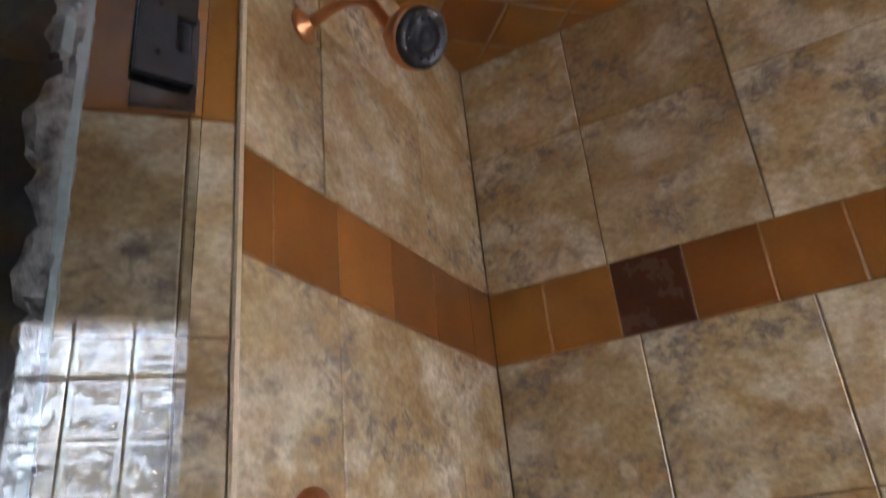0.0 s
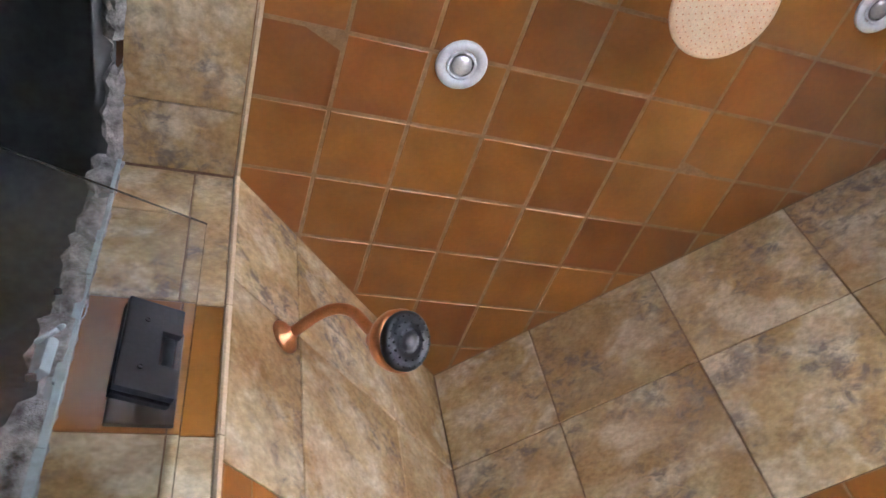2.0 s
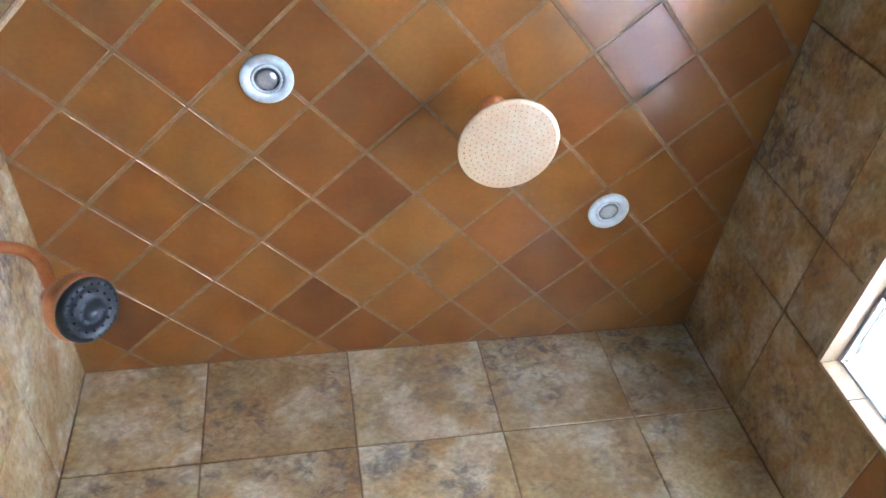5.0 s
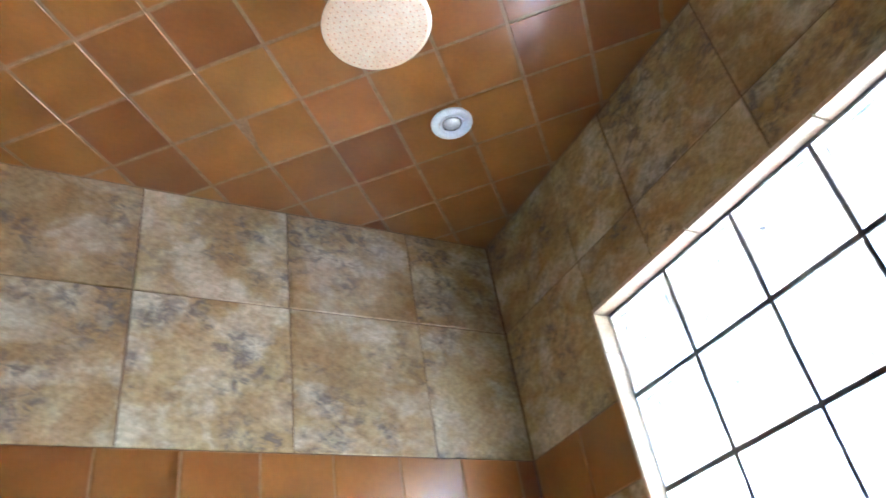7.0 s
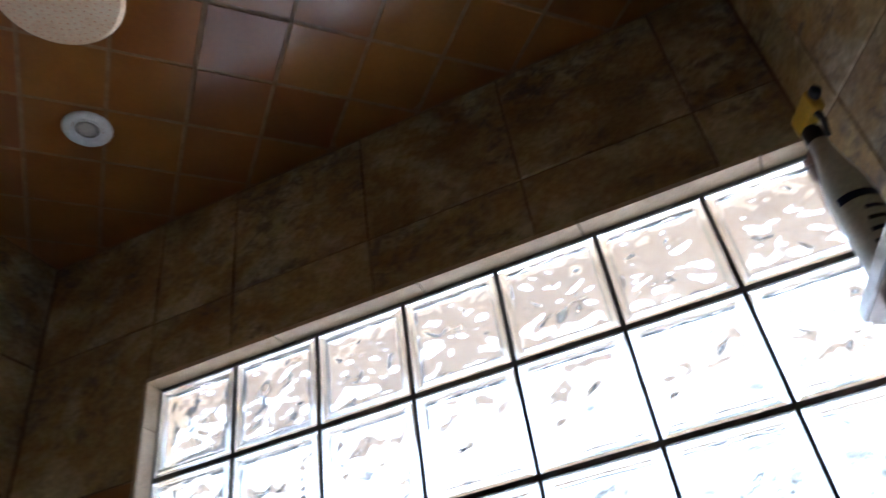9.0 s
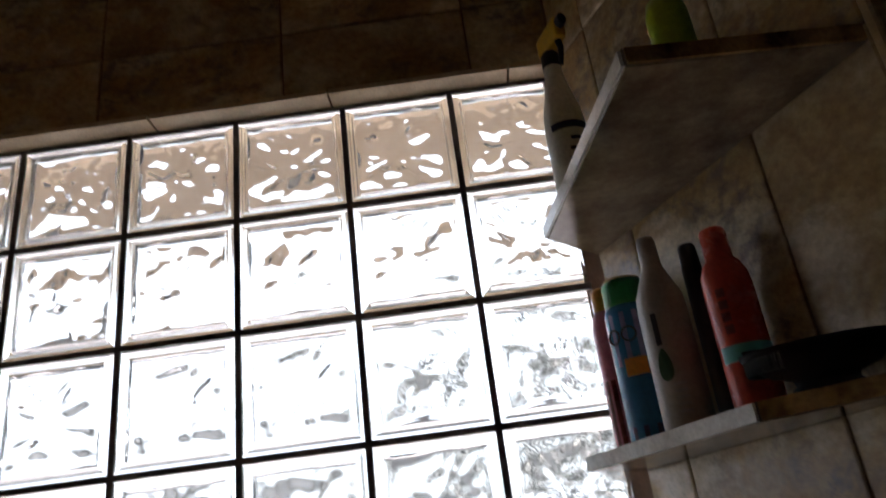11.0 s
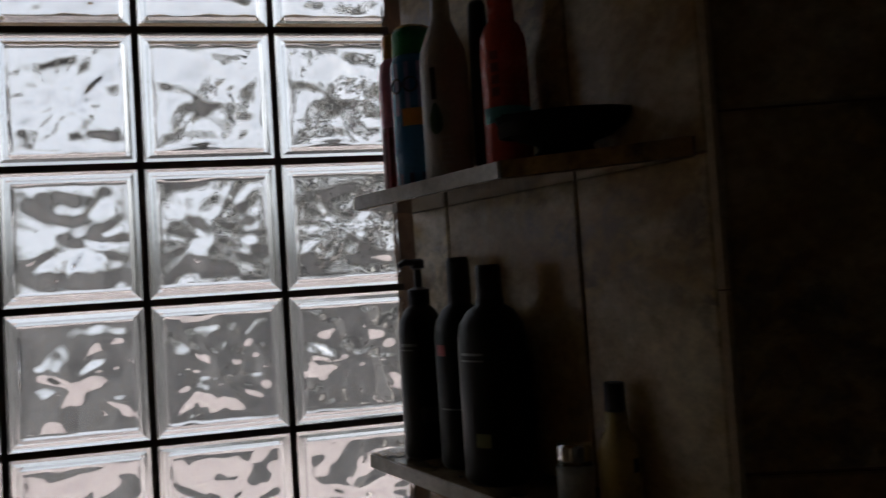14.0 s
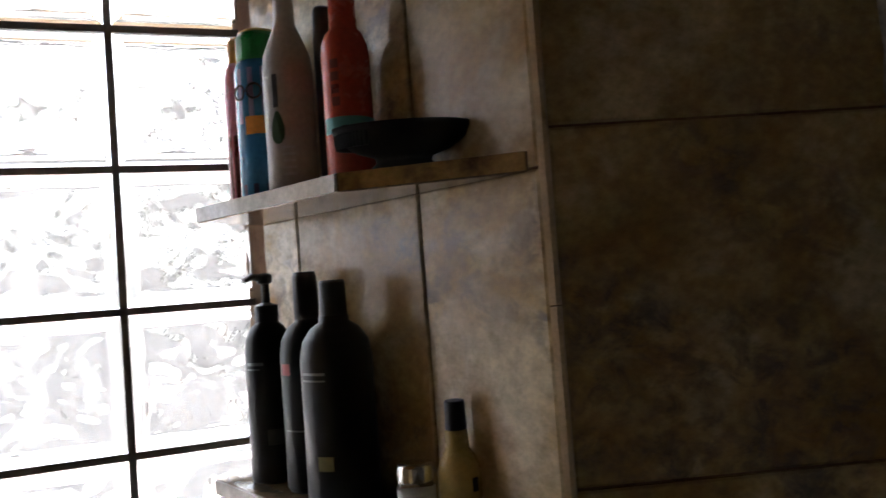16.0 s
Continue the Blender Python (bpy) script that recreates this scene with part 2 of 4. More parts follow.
def tile_mesh(w, h, t, mat):
    """A tile of that size, its face at y = 0, with a chamfered rim."""
    key = (round(w, 3), round(h, 3), mat.name)
    if key not in TILE_MESHES:
        w, h = key[:2]
        bm = bmesh.new()
        c, d = 0.0025, 0.0015
        rings = []
        for inset, y in ((0, -t), (0, -d), (c, 0)):
            rings.append([bm.verts.new(p) for p in ((inset, y, inset), (w - inset, y, inset), (w - inset, y, h - inset), (inset, y, h - inset))])
        for a, b in zip(rings, rings[1:]):
            for i in range(4):
                bm.faces.new((a[i], b[i], b[(i + 1) % 4], a[(i + 1) % 4]))
        bm.faces.new(rings[-1][::-1])
        bmesh.ops.recalc_face_normals(bm, faces=bm.faces)
        me = bpy.data.meshes.new("tile")
        bm.to_mesh(me)
        bm.free()
        me.materials.append(mat)
        TILE_MESHES[key] = me
    return TILE_MESHES[key]


def lay(parent, u0, u1, v0, v1, mat, name, gap=0.0030, lean=0.0):
    ob = new(name, tile_mesh(u1 - u0 - gap, v1 - v0 - gap, 0.009, mat))
    ob.parent = parent
    ob.matrix_local = pose(u0 + gap / 2, random.uniform(-0.0006, 0.0006), v0 + gap / 2, random.uniform(-lean, lean), 0, random.uniform(-lean, lean))
    return ob


# ---- plan ----
H = 2.60
A0, AB, BC, CD, D1 = (0.0, -0.822), (0.0, 0.0), (1.601, 0.0), (1.601, -1.737), (1.122, -1.945)
SPAN = math.hypot(D1[0] - A0[0], D1[1] - A0[1])
BAND0, BAND1, ROW = 1.772, 1.943, 2.304
BELOW = [0.0, 0.09, 0.422, 0.754, 1.086, 1.418, BAND0]
ABOVE = [BAND1, ROW, H]
WIN_TOP, WIN_Y0, BLOCK, BLOCK_W, COLS, ROWS = 2.156, -0.352, 0.2032, 0.198, 7, 7
WIN_Y1, WIN_BOT = WIN_Y0 - COLS * BLOCK_W + 0.004, WIN_TOP - ROWS * BLOCK - 0.004


def wall(name, a, b, label, thick=0.12, ext0=0.0, ext1=0.0, holes=None):
    """A plastered wall body behind its tiles; holes: (u0, u1, v0, v1)."""
    m, length = wall_frame(a, b)
    bm = bmesh.new()
    if holes:
        u0, u1, v0, v1 = holes
        for q in ((-ext0, u0, 0, H + 0.1), (u1, length + ext1, 0, H + 0.1), (u0, u1, 0, v0), (u0, u1, v1, H + 0.1)):
            if q[1] - q[0] > 0.004:
                box(q[0], q[1], -thick, -0.004, q[2], q[3], bm=bm)
    else:
        box(-ext0, length + ext1, -thick, -0.004, 0, H + 0.1, bm=bm)
    ob = part(name, bm, GROUT_DARK)
    ob.matrix_world = m
    tagged(ob, label, "wall", kind="structure")
    return ob, length


def fill(ob, us, vs, mat, name, skip=None, lean=0.12):
    for u0, u1 in zip(us, us[1:]):
        for v0, v1 in zip(vs, vs[1:]):
            if skip and skip(u0, u1, v0, v1):
                continue
            lay(ob, u0, u1, v0, v1, mat, name, lean=lean)


def steps(first, pitch, length):
    out = [0.0]
    x = first
    while x < length - 0.02:
        if x > 0.01:
            out.append(x)
        x += pitch
    return out + [length]


# ---- structure: the shower's walls ----
# seen from inside, each wall runs so that the room lies on its left
wall_a, la = wall("wall_west", AB, A0, "stone-look tiled shower wall with a terracotta band", ext0=0.12)
wall_b, lb = wall("wall_north", BC, AB, "stone-look tiled shower wall with a terracotta band", ext0=0.12)
wall_c, lc = wall("wall_east", CD, BC, "stone-look tiled wall round the glass block window", ext0=0.0, ext1=0.0,
                  holes=(0.0, WIN_Y0 - CD[1], WIN_BOT, WIN_TOP))
wall_d, ld = wall("wall_south", D1, CD, "short stone-look tiled wall that carries the shelves", ext1=0.06)

ua = [0.0, 0.270, 0.628, la]
fill(wall_a, [0.0, 0.218, 0.600, la], BELOW, STONE, "tile")
fill(wall_a, ua, ABOVE, STONE, "tile")
fill(wall_a, steps(0.108, 0.162, la), [BAND0, BAND1], TERRA, "band_tile")
ub = [0.0] + [lb - x for x in (1.336, 0.994, 0.642, 0.292)] + [lb]
fill(wall_b, [0.0] + [lb - x for x in (1.352, 1.010, 0.670, 0.331)] + [lb], BELOW, STONE, "tile")
fill(wall_b, ub, ABOVE, STONE, "tile")
ubb = sorted(lb - x for x in [0.0] + [0.138 + 0.157 * i for i in range(10) if 0.138 + 0.157 * i < lb - 0.02] + [lb])
fill(wall_b, ubb, [BAND0, BAND1], TERRA, "band_tile", skip=lambda a, b, c, d: abs(b - (lb - 0.295)) < 0.02)
lay(wall_b, lb - 0.452, lb - 0.295, BAND0, BAND1, TERRA_DARK, "band_tile")
wl = lc + WIN_Y0
uc = [0.0, 0.15, 0.49, 0.83, 1.17, wl, lc]
fill(wall_c, uc, [WIN_TOP, ROW, H], STONE, "tile", skip=lambda a, b, c, d: a >= wl - 0.01)
fill(wall_c, [wl, lc], BELOW, STONE, "tile")
fill(wall_c, [wl, lc], ABOVE, STONE, "tile")
fill(wall_c, [wl, wl + 0.162, lc], [BAND0, BAND1], TERRA, "band_tile")
fill(wall_c, uc[:-1], [0.0, 0.09, 0.422, WIN_BOT], STONE, "tile")
ud = [0.0, 0.174, 0.428, ld]
fill(wall_d, ud, [0.0, 0.09, 0.422, 0.754, 1.086, 1.45, 1.80, 2.15, 2.45, H], STONE, "tile")

for ob, u0, u1 in ((wall_a, 0.0, la), (wall_b, 0.0, lb), (wall_c, wl, lc)):
    part("band_grout", box(u0 + 0.002, u1 - 0.002, -0.006, -0.0019, BAND0 + 0.001, BAND1 - 0.001), GROUT_TAN, ob)

# ---- the opening's reveals and soffit ----
OUT = Vector((-1, -1, 0)).normalized()
ALONG = Vector((D1[0] - A0[0], D1[1] - A0[1], 0)).normalized()
DEPTH = 0.222
A2 = (A0[0] + OUT.x * DEPTH, A0[1] + OUT.y * DEPTH)
D2 = (D1[0] - 0.35 * math.sin(radians(15)), D1[1] - 0.35 * math.cos(radians(15)))
rev_a, ra = wall("wall_jamb_west", A0, A2, "tiled jamb of the shower opening with cut tiles", thick=0.10)
rev_d, rd = wall("wall_jamb_south", D2, D1, "dark tiled jamb of the shower opening", thick=0.10)
TR = 0.0105
fill(rev_a, [TR, 0.078, ra], [0.0, 0.31, 0.645, 0.98, 1.315, 1.65, 1.981], STONE, "tile", lean=0.2)
lay(rev_a, TR, 0.078, 1.981, 2.235, TERRA, "band_tile")
lay(rev_a, 0.078, ra, 1.981, 2.235, TERRA, "band_tile")
lay(rev_a, TR, 0.085, 2.235, 2.594, STONE, "tile")
lay(rev_a, 0.085, ra, 2.235, 2.456, STONE, "tile")
lay(rev_a, 0.085, ra, 2.456, 2.594, STONE, "tile")
fill(rev_d, [0.0, rd - TR], [0.0, 0.14, 0.475, 0.812, 1.15, 1.487, 1.825, 2.165, 2.505, H], STONE, "tile")

# ---- ceiling: diagonal terracotta tiles ----
PITCH, GRID, TURN = 0.1603, Vector((0.2388, -1.0771)), radians(45.8)
CEIL = [Vector(p) for p in (A0, D1, CD, BC, AB)]


def clip(poly, ring):
    for a, b in zip(ring, ring[1:] + ring[:1]):
        out, n = [], Vector((-(b - a).y, (b - a).x))
        for p, q in zip(poly, poly[1:] + poly[:1]):
            dp, dq = (p - a).dot(n), (q - a).dot(n)
            if dp >= 0:
                out.append(p)
            if dp * dq < 0:
                out.append(p + (q - p) * (dp / (dp - dq)))
        poly = out
        if len(poly) < 3:
            return []
    return poly


bm = bmesh.new()
for i in range(-3, 14):
    for j in range(-9, 9):
        g = 0.0040
        q = [Vector((i * PITCH + g, j * PITCH + g)), Vector(((i + 1) * PITCH - g, j * PITCH + g)),
             Vector(((i + 1) * PITCH - g, (j + 1) * PITCH - g)), Vector((i * PITCH + g, (j + 1) * PITCH - g))]
        q = clip([GRID + Vector((math.cos(TURN) * p.x - math.sin(TURN) * p.y, math.sin(TURN) * p.x + math.cos(TURN) * p.y)) for p in q], CEIL)
        if len(q) >= 3:
            area = abs(sum(a.cross(b) for a, b in zip(q, q[1:] + q[:1]))) / 2
            if area > 2e-4:
                dz = random.uniform(0, 0.0012)
                first = len(bm.verts)
                prism(bm, [tuple(p) for p in q], H + dz, H + 0.012, 0.001)
                bm.verts.ensure_lookup_table()
                mid, sx, sy = sum(q, Vector((0, 0))) / len(q), random.gauss(0, 0.005), random.gauss(0, 0.005)
                for v in bm.verts[first:]:
                    v.co.z += sx * (v.co.x - mid.x) + sy * (v.co.y - mid.y)
tagged(part("ceiling", bm, TERRA), "diagonal terracotta tile ceiling over the shower", "ceiling", kind="structure")
bm = bmesh.new()
prism(bm, [(-0.05, -0.822), (1.1, -2.02), (1.7, -1.8), (1.7, 0.1), (-0.05, 0.1)], H + 0.0017, H + 0.06)
tagged(part("ceiling_grout_bed", bm, GROUT_TAN), "tan grout bed between the ceiling tiles", "ceiling", kind="structure")

# soffit of the opening
sof = empty("soffit", Matrix(((ALONG.x, OUT.x, 0, A0[0]), (ALONG.y, OUT.y, 0, A0[1]), (0, 0, 1, H), (0, 0, 0, 1))))
tagged(sof, "tiled soffit over the shower opening", "soffit", kind="structure")
part("soffit_bed", box(-0.02, SPAN + 0.02, -0.004, DEPTH + 0.012, 0.003, 0.10), GROUT_DARK, sof)
xs = [0.000, 0.148, 0.48, 0.81, 1.14, SPAN]
for x0, x1 in zip(xs, xs[1:]):
    ob = part("tile", box(x0 + 0.002, x1 - 0.002, TR + 0.0025, DEPTH, -0.004, 0.008, 0.0015), STONE, sof)


# cream edging with a dark joint beside it
def edging(name, p, q, side, inward, cuts):
    d = (Vector(q) - Vector(p))
    m = Matrix((tuple((*side, 0)), tuple((*inward, 0)), (*d.normalized(), 0), (0, 0, 0, 1))).transposed()
    m.translation = Vector(p)
    bm = bmesh.new()
    prof = [(0, 0.010), (0.0, -0.002), (0.0065, -0.0045), (0.0105, -0.002), (0.0115, 0.010)]
    for z0, z1 in zip([0.0] + list(cuts), list(cuts) + [d.length]):
        r0 = [bm.verts.new((x, -y, z0 + 0.0008)) for x, y in prof]
        r1 = [bm.verts.new((x, -y, z1 - 0.0008)) for x, y in prof]
        for i in range(len(prof) - 1):
            bm.faces.new((r0[i], r0[i + 1], r1[i + 1], r1[i]))
        bm.faces.new(r0)
        bm.faces.new(r1)
    bmesh.ops.recalc_face_normals(bm, faces=bm.faces)
    ob = part(name, bm, TRIM)
    ob.matrix_world = m
    tagged(ob, "cream tile edging strip on the corner", "trim", kind="structure")
    return ob


edging("trim_west", (*A0, 0), (*A0, H), tuple(OUT), (0.92, -0.39, 0), (0.31, 0.645, 0.98, 1.315, 1.65, 1.981, 2.235))
edging("trim_south", (*D1, 0), (*D1, H), (-0.26, -0.97, 0), (-0.7, 0.7, 0), (0.33, 0.66, 0.99, 1.32, 1.65, 1.98, 2.31))
edging("trim_ceiling", (*A0, H), (*D1, H), tuple(OUT), (0, 0, -1), (0.148, 0.48, 0.81, 1.14))

# window reveal: a narrow pale tiled ledge round the glass
rv = empty("window_reveal")
tagged(rv, "narrow cream tiled ledge round the glass blocks", "window ledge", kind="structure")
RX0, RX1 = 1.597, 1.72
for y0, y1 in zip([WIN_Y0 - 0.325 * i for i in range(5)], [WIN_Y0 - 0.325 * (i + 1) for i in range(4)] + [WIN_Y1]):
    part("tile", box(RX0, RX1, y1 + 0.002, y0 - 0.002, WIN_TOP - 0.004, WIN_TOP + 0.006, 0.001), TRIM, rv)
for i in range(5):
    part("tile", box(RX0, RX1, WIN_Y0 - 0.005, WIN_Y0 + 0.004, WIN_BOT + 0.33 * i + 0.002, min(WIN_BOT + 0.33 * (i + 1), WIN_TOP - 0.006), 0.001), TRIM, rv)
part("tile", box(RX0, RX1, WIN_Y1, WIN_Y0 - 0.006, WIN_BOT - 0.005, WIN_BOT + 0.002, 0.001), TRIM, rv)

# ---- glass block window ----
window = empty("window_1", Matrix.Translation((1.635, WIN_Y0 - 0.003, WIN_TOP - 0.006)))
tagged(window, "wavy glass block window with dark mortar joints", "window", kind="structure")
bm = bmesh.new()
jw = 0.005
for i in range(COLS + 1):
    box(0.005, 0.020, -i * BLOCK_W - jw, -i * BLOCK_W + jw, -ROWS * BLOCK - jw, jw, bm=bm)
for j in range(ROWS + 1):
    for i in range(COLS):
        box(0.005, 0.020, -(i + 1) * BLOCK_W + jw, -i * BLOCK_W - jw, -j * BLOCK - jw, -j * BLOCK + jw, bm=bm)
part("mortar", bm, MORTAR, window)


def block_meshes(seed):
    """The wavy face and the clear rim of a pressed glass block."""
    half, rim, n = BLOCK / 2 - jw - 0.0005, 0.016, 36
    inner = half - rim
    bm = bmesh.new()

    def wave(y, z, k):
        e = min(1.0, (1 - max(abs(y), abs(z)) / inner) * 5)
        p = Vector((y * 13 + seed * 9.1, z * 13 - seed * 4.7, k * 3.3 + seed))
        star = abs(noise.noise(Vector((3.0 * math.atan2(z + 0.012 * k, y - 0.01), seed * 2.2, k)))) * min(1.0, math.hypot(y, z) / 0.03)
        return e * 0.0125 * (abs(noise.noise(p)) * 1.25 + 0.55 * abs(noise.noise(p * 2.2)) + 0.45 * star - 0.34) if e > 0 else 0.0

    sheets = []
    for k, x in ((0, 0.006), (1, 0.022)):
        sheets.append([[bm.verts.new((x + wave(inner * (2 * a / n - 1), inner * (2 * b / n - 1), k), inner * (2 * a / n - 1), inner * (2 * b / n - 1)))
                        for b in range(n + 1)] for a in range(n + 1)])
    for k, s in enumerate(sheets):
        for a in range(n):
            for b in range(n):
                f = (s[a][b], s[a + 1][b], s[a + 1][b + 1], s[a][b + 1])
                bm.faces.new(f if k else f[::-1])
    lo, hi = sheets
    edge = [(a, 0) for a in range(n)] + [(n, b) for b in range(n)] + [(n - a, n) for a in range(n)] + [(0, n - b) for b in range(n)]
    for (a, b), (c, d) in zip(edge, edge[1:] + edge[:1]):
        bm.faces.new((lo[a][b], lo[c][d], hi[c][d], hi[a][b]))
    bmesh.ops.recalc_face_normals(bm, faces=bm.faces)
    face = bpy.data.meshes.new("face")
    bm.to_mesh(face)
    bm.free()
    for p in face.polygons:
        p.use_smooth = True
    face.materials.append(GLASS)
    bm = bmesh.new()
    loops = []
    for r, x in ((half, 0.014), (half, 0.008), (half - 0.004, 0.004), (half - rim * 0.6, 0.0075), (inner + 0.003, 0.003), (inner + 0.0005, 0.006), (inner + 0.0005, 0.022), (half, 0.022)):
        loops.append([bm.verts.new((x, y, z)) for y, z in ((-r, -r), (r, -r), (r, r), (-r, r))])
    for a, b in zip(loops, loops[1:] + loops[:1]):
        for i in range(4):
            bm.faces.new((a[i], a[(i + 1) % 4], b[(i + 1) % 4], b[i]))
    bmesh.ops.recalc_face_normals(bm, faces=bm.faces)
    ring = bpy.data.meshes.new("rim")
    bm.to_mesh(ring)
    bm.free()
    ring.materials.append(GLASS_EDGE)
    return face, ring


KINDS = [block_meshes(s) for s in (1, 2, 3, 4, 5, 6, 7, 8, 9)]
for i in range(COLS):
    for j in range(ROWS):
        face, ring = KINDS[(i * 2 + j * 3 + (i * j) % 4) % 9]
        b = new("glass_block", ring)
        b.parent = window
        b.matrix_local = Matrix.Translation((0, -(i + 0.5) * BLOCK_W, -(j + 0.5) * BLOCK)) @ Matrix.Diagonal((1, 0.973, 1, 1))
        b.visible_shadow = False
        f = new("wavy_pane", face)
        f.parent = b
        f.visible_shadow = False

# ---- floor and the dark room outside the opening ----
def slab(name, pts, z0, z1, mat, label, cat):
    bm = bmesh.new()
    prism(bm, pts, z0, z1)
    return tagged(part(name, bm, mat), label, cat, kind="structure")


def room(u, w):
    p = Vector((*A0, 0)) + ALONG * u + OUT * w
    return (p.x, p.y)


slab("floor", [(-3.2, -4.6), (2.4, -4.6), (2.4, 0.2), (-3.2, 0.2)], -0.12, -0.004, FLOOR, "dull stone floor of shower and bathroom", "floor")
HR = 3.05
for nm, p, q in (("wall_room_west", room(-1.3, DEPTH), room(-1.3, 2.6)), ("wall_room_south", room(-1.3, 2.6), room(3.0, 2.6)),
                 ("wall_room_east", room(3.0, 2.6), room(3.0, DEPTH + 0.1))):
    m, ln = wall_frame(p, q)
    ob = part(nm, box(-0.1, ln + 0.1, -0.1, 0, -0.004, HR), DARKWALL)
    ob.matrix_world = m
    tagged(ob, "dim grey plaster wall of the bathroom", "wall", kind="structure")
m, ln = wall_frame(room(3.0, DEPTH + 0.115), room(-1.3, DEPTH + 0.012))
bm = bmesh.new()
e0, e1 = 3.0 - SPAN - 0.10, 3.0 + 0.012
box(-0.1, e0 - 0.10, -0.09, 0, 0, HR, bm=bm)
box(e1 + 0.0, ln + 0.1, -0.09, 0, 0, HR, bm=bm)
box(e0 - 0.10, e1 + 0.0, -0.09, 0, H + 0.004, HR, bm=bm)
ob = part("wall_room_north", bm, DARKWALL)
ob.matrix_world = m
tagged(ob, "dim grey plaster wall round the shower opening", "wall", kind="structure")
slab("ceiling_room", [room(-1.5, 0.2), room(-1.5, 2.8), room(3.2, 2.8), room(3.2, 0.2)][::-1], HR, HR + 0.1, DARKWALL, "dim grey bathroom ceiling", "ceiling")

# ---- outside the window ----
PAVING = mottled("pale_paving", (0.105, 0.089, 0.091), (0.15, 0.130, 0.132), 1.5, 0.9)
EAVE = mottled("brown_eave_boards", (0.27, 0.20, 0.12), (0.40, 0.31, 0.20), 6.0, 0.7)
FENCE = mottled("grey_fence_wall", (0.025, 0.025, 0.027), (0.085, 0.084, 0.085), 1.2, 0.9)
slab("ground", [(1.85, -60), (120, -60), (120, 60), (1.85, 60)], -0.4, -0.15, PAVING, "pale paving outside the window", "ground")
tagged(part("eave", box(1.73, 2.37, -2.8, 1.0, 2.34, 2.42), EAVE), "brown boarded eave above the window", "eave", kind="structure")
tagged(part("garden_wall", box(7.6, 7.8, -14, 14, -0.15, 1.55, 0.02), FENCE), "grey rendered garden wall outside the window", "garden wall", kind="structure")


LEAF = mottled("dusty_leaves", (0.03, 0.032, 0.030), (0.075, 0.078, 0.072), 3.0, 0.7)
BARK = mottled("grey_bark", (0.06, 0.055, 0.05), (0.14, 0.13, 0.12), 12.0, 0.9)


def tree(x, y, height, seed):
    rnd = random.Random(seed)
    ob = empty("tree", Matrix.Translation((x, y, -0.15)))
    tagged(ob, "dark leafy tree in the garden outside the window", "tree", group="trees outside the window")
    part("trunk", tube([(0, 0, 0), (0.05, 0.03, height * 0.3), (-0.03, 0.06, height * 0.62), (0.02, 0.0, height * 0.9)], [0.13, 0.11, 0.08, 0.03], 10), BARK, ob, smooth=True)
    verts, faces = [], []
    for _ in range(11):
        a, h = rnd.uniform(0, 6.28), rnd.uniform(0.35, 0.8) * height
        reach = rnd.uniform(0.5, 1.1)
        tip = Vector((reach * math.cos(a), reach * math.sin(a), h + rnd.uniform(0.2, 0.7)))
        part("limb", tube([(0, 0.03, h), tip * 0.5 + Vector((0, 0, h * 0.5)), tip], [0.05, 0.03, 0.012], 6), BARK, ob)
        for _ in range(46):
            p = tip + Vector((rnd.gauss(0, 0.30), rnd.gauss(0, 0.30), rnd.gauss(0, 0.26)))
            u = Vector((rnd.uniform(-1, 1), rnd.uniform(-1, 1), rnd.uniform(-1, 1))).normalized()
            w = u.orthogonal().normalized()
            s = rnd.uniform(0.08, 0.17)
            k = len(verts)
            verts += [p - u * s, p + w * s * 0.5, p + u * s, p - w * s * 0.5]
            faces.append((k, k + 1, k + 2, k + 3))
    me = bpy.data.meshes.new("crown")
    me.from_pydata(verts, [], faces)
    me.materials.append(LEAF)
    c = new("crown", me)
    c.parent = ob


tree(7.0, -2.7, 3.4, 4)
tree(8.6, -1.2, 3.0, 9)

# ---- shower fittings ----
arm = empty("wall_shower", Matrix.Translation((0.0, -0.680, 2.266)))
tagged(arm, "copper wall shower head on a bent arm with black spray face", "shower head")
part("flange", lathe([(0.033, 0.0), (0.033, 0.004), (0.026, 0.010), (0.015, 0.016), (0.012, 0.022)], 32, m=pose(0, 0, 0, 0, 90, 0)), COPPER, arm, smooth=True)
pts = [Vector((0.010, 0, 0)), Vector((0.035, 0, 0.004))]
for k in range(13):
    q = k / 12
    pts.append(Vector((0.062, 0, 0.010)) * (1 - q) ** 2 + Vector((0.122, -0.001, 0.018)) * 2 * q * (1 - q) + Vector((0.156, -0.003, -0.040)) * q * q)
pts += [Vector((0.173, -0.004, -0.078)), Vector((0.195, -0.005, -0.122))]
part("arm", tube(pts, 0.0105, 16), COPPER, arm, smooth=True)
AIM = Vector((0.77, -0.20, -0.60)).normalized()
hm = Matrix.Translation((0.194, -0.005, -0.120)) @ Matrix.Scale(1.10, 4) @ AIM.to_track_quat("Z", "Y").to_matrix().to_4x4()
part("head_body", lathe([(0.011, -0.022), (0.016, -0.012), (0.018, 0.004), (0.026, 0.010), (0.039, 0.022), (0.0455, 0.036), (0.0465, 0.048), (0.0440, 0.053)], 40, m=hm), COPPER, arm, smooth=True)
face = part("spray_face", lathe([(0.041, 0.050), (0.0435, 0.056), (0.0435, 0.062), (0.040, 0.0665), (0.034, 0.0670), (0.033, 0.0655), (0.022, 0.0655), (0.021, 0.068), (0.012, 0.0685), (0.011, 0.066), (0.001, 0.066)], 40, m=hm), BLACK, arm, "black plastic spray face", smooth=True)
bm = bmesh.new()
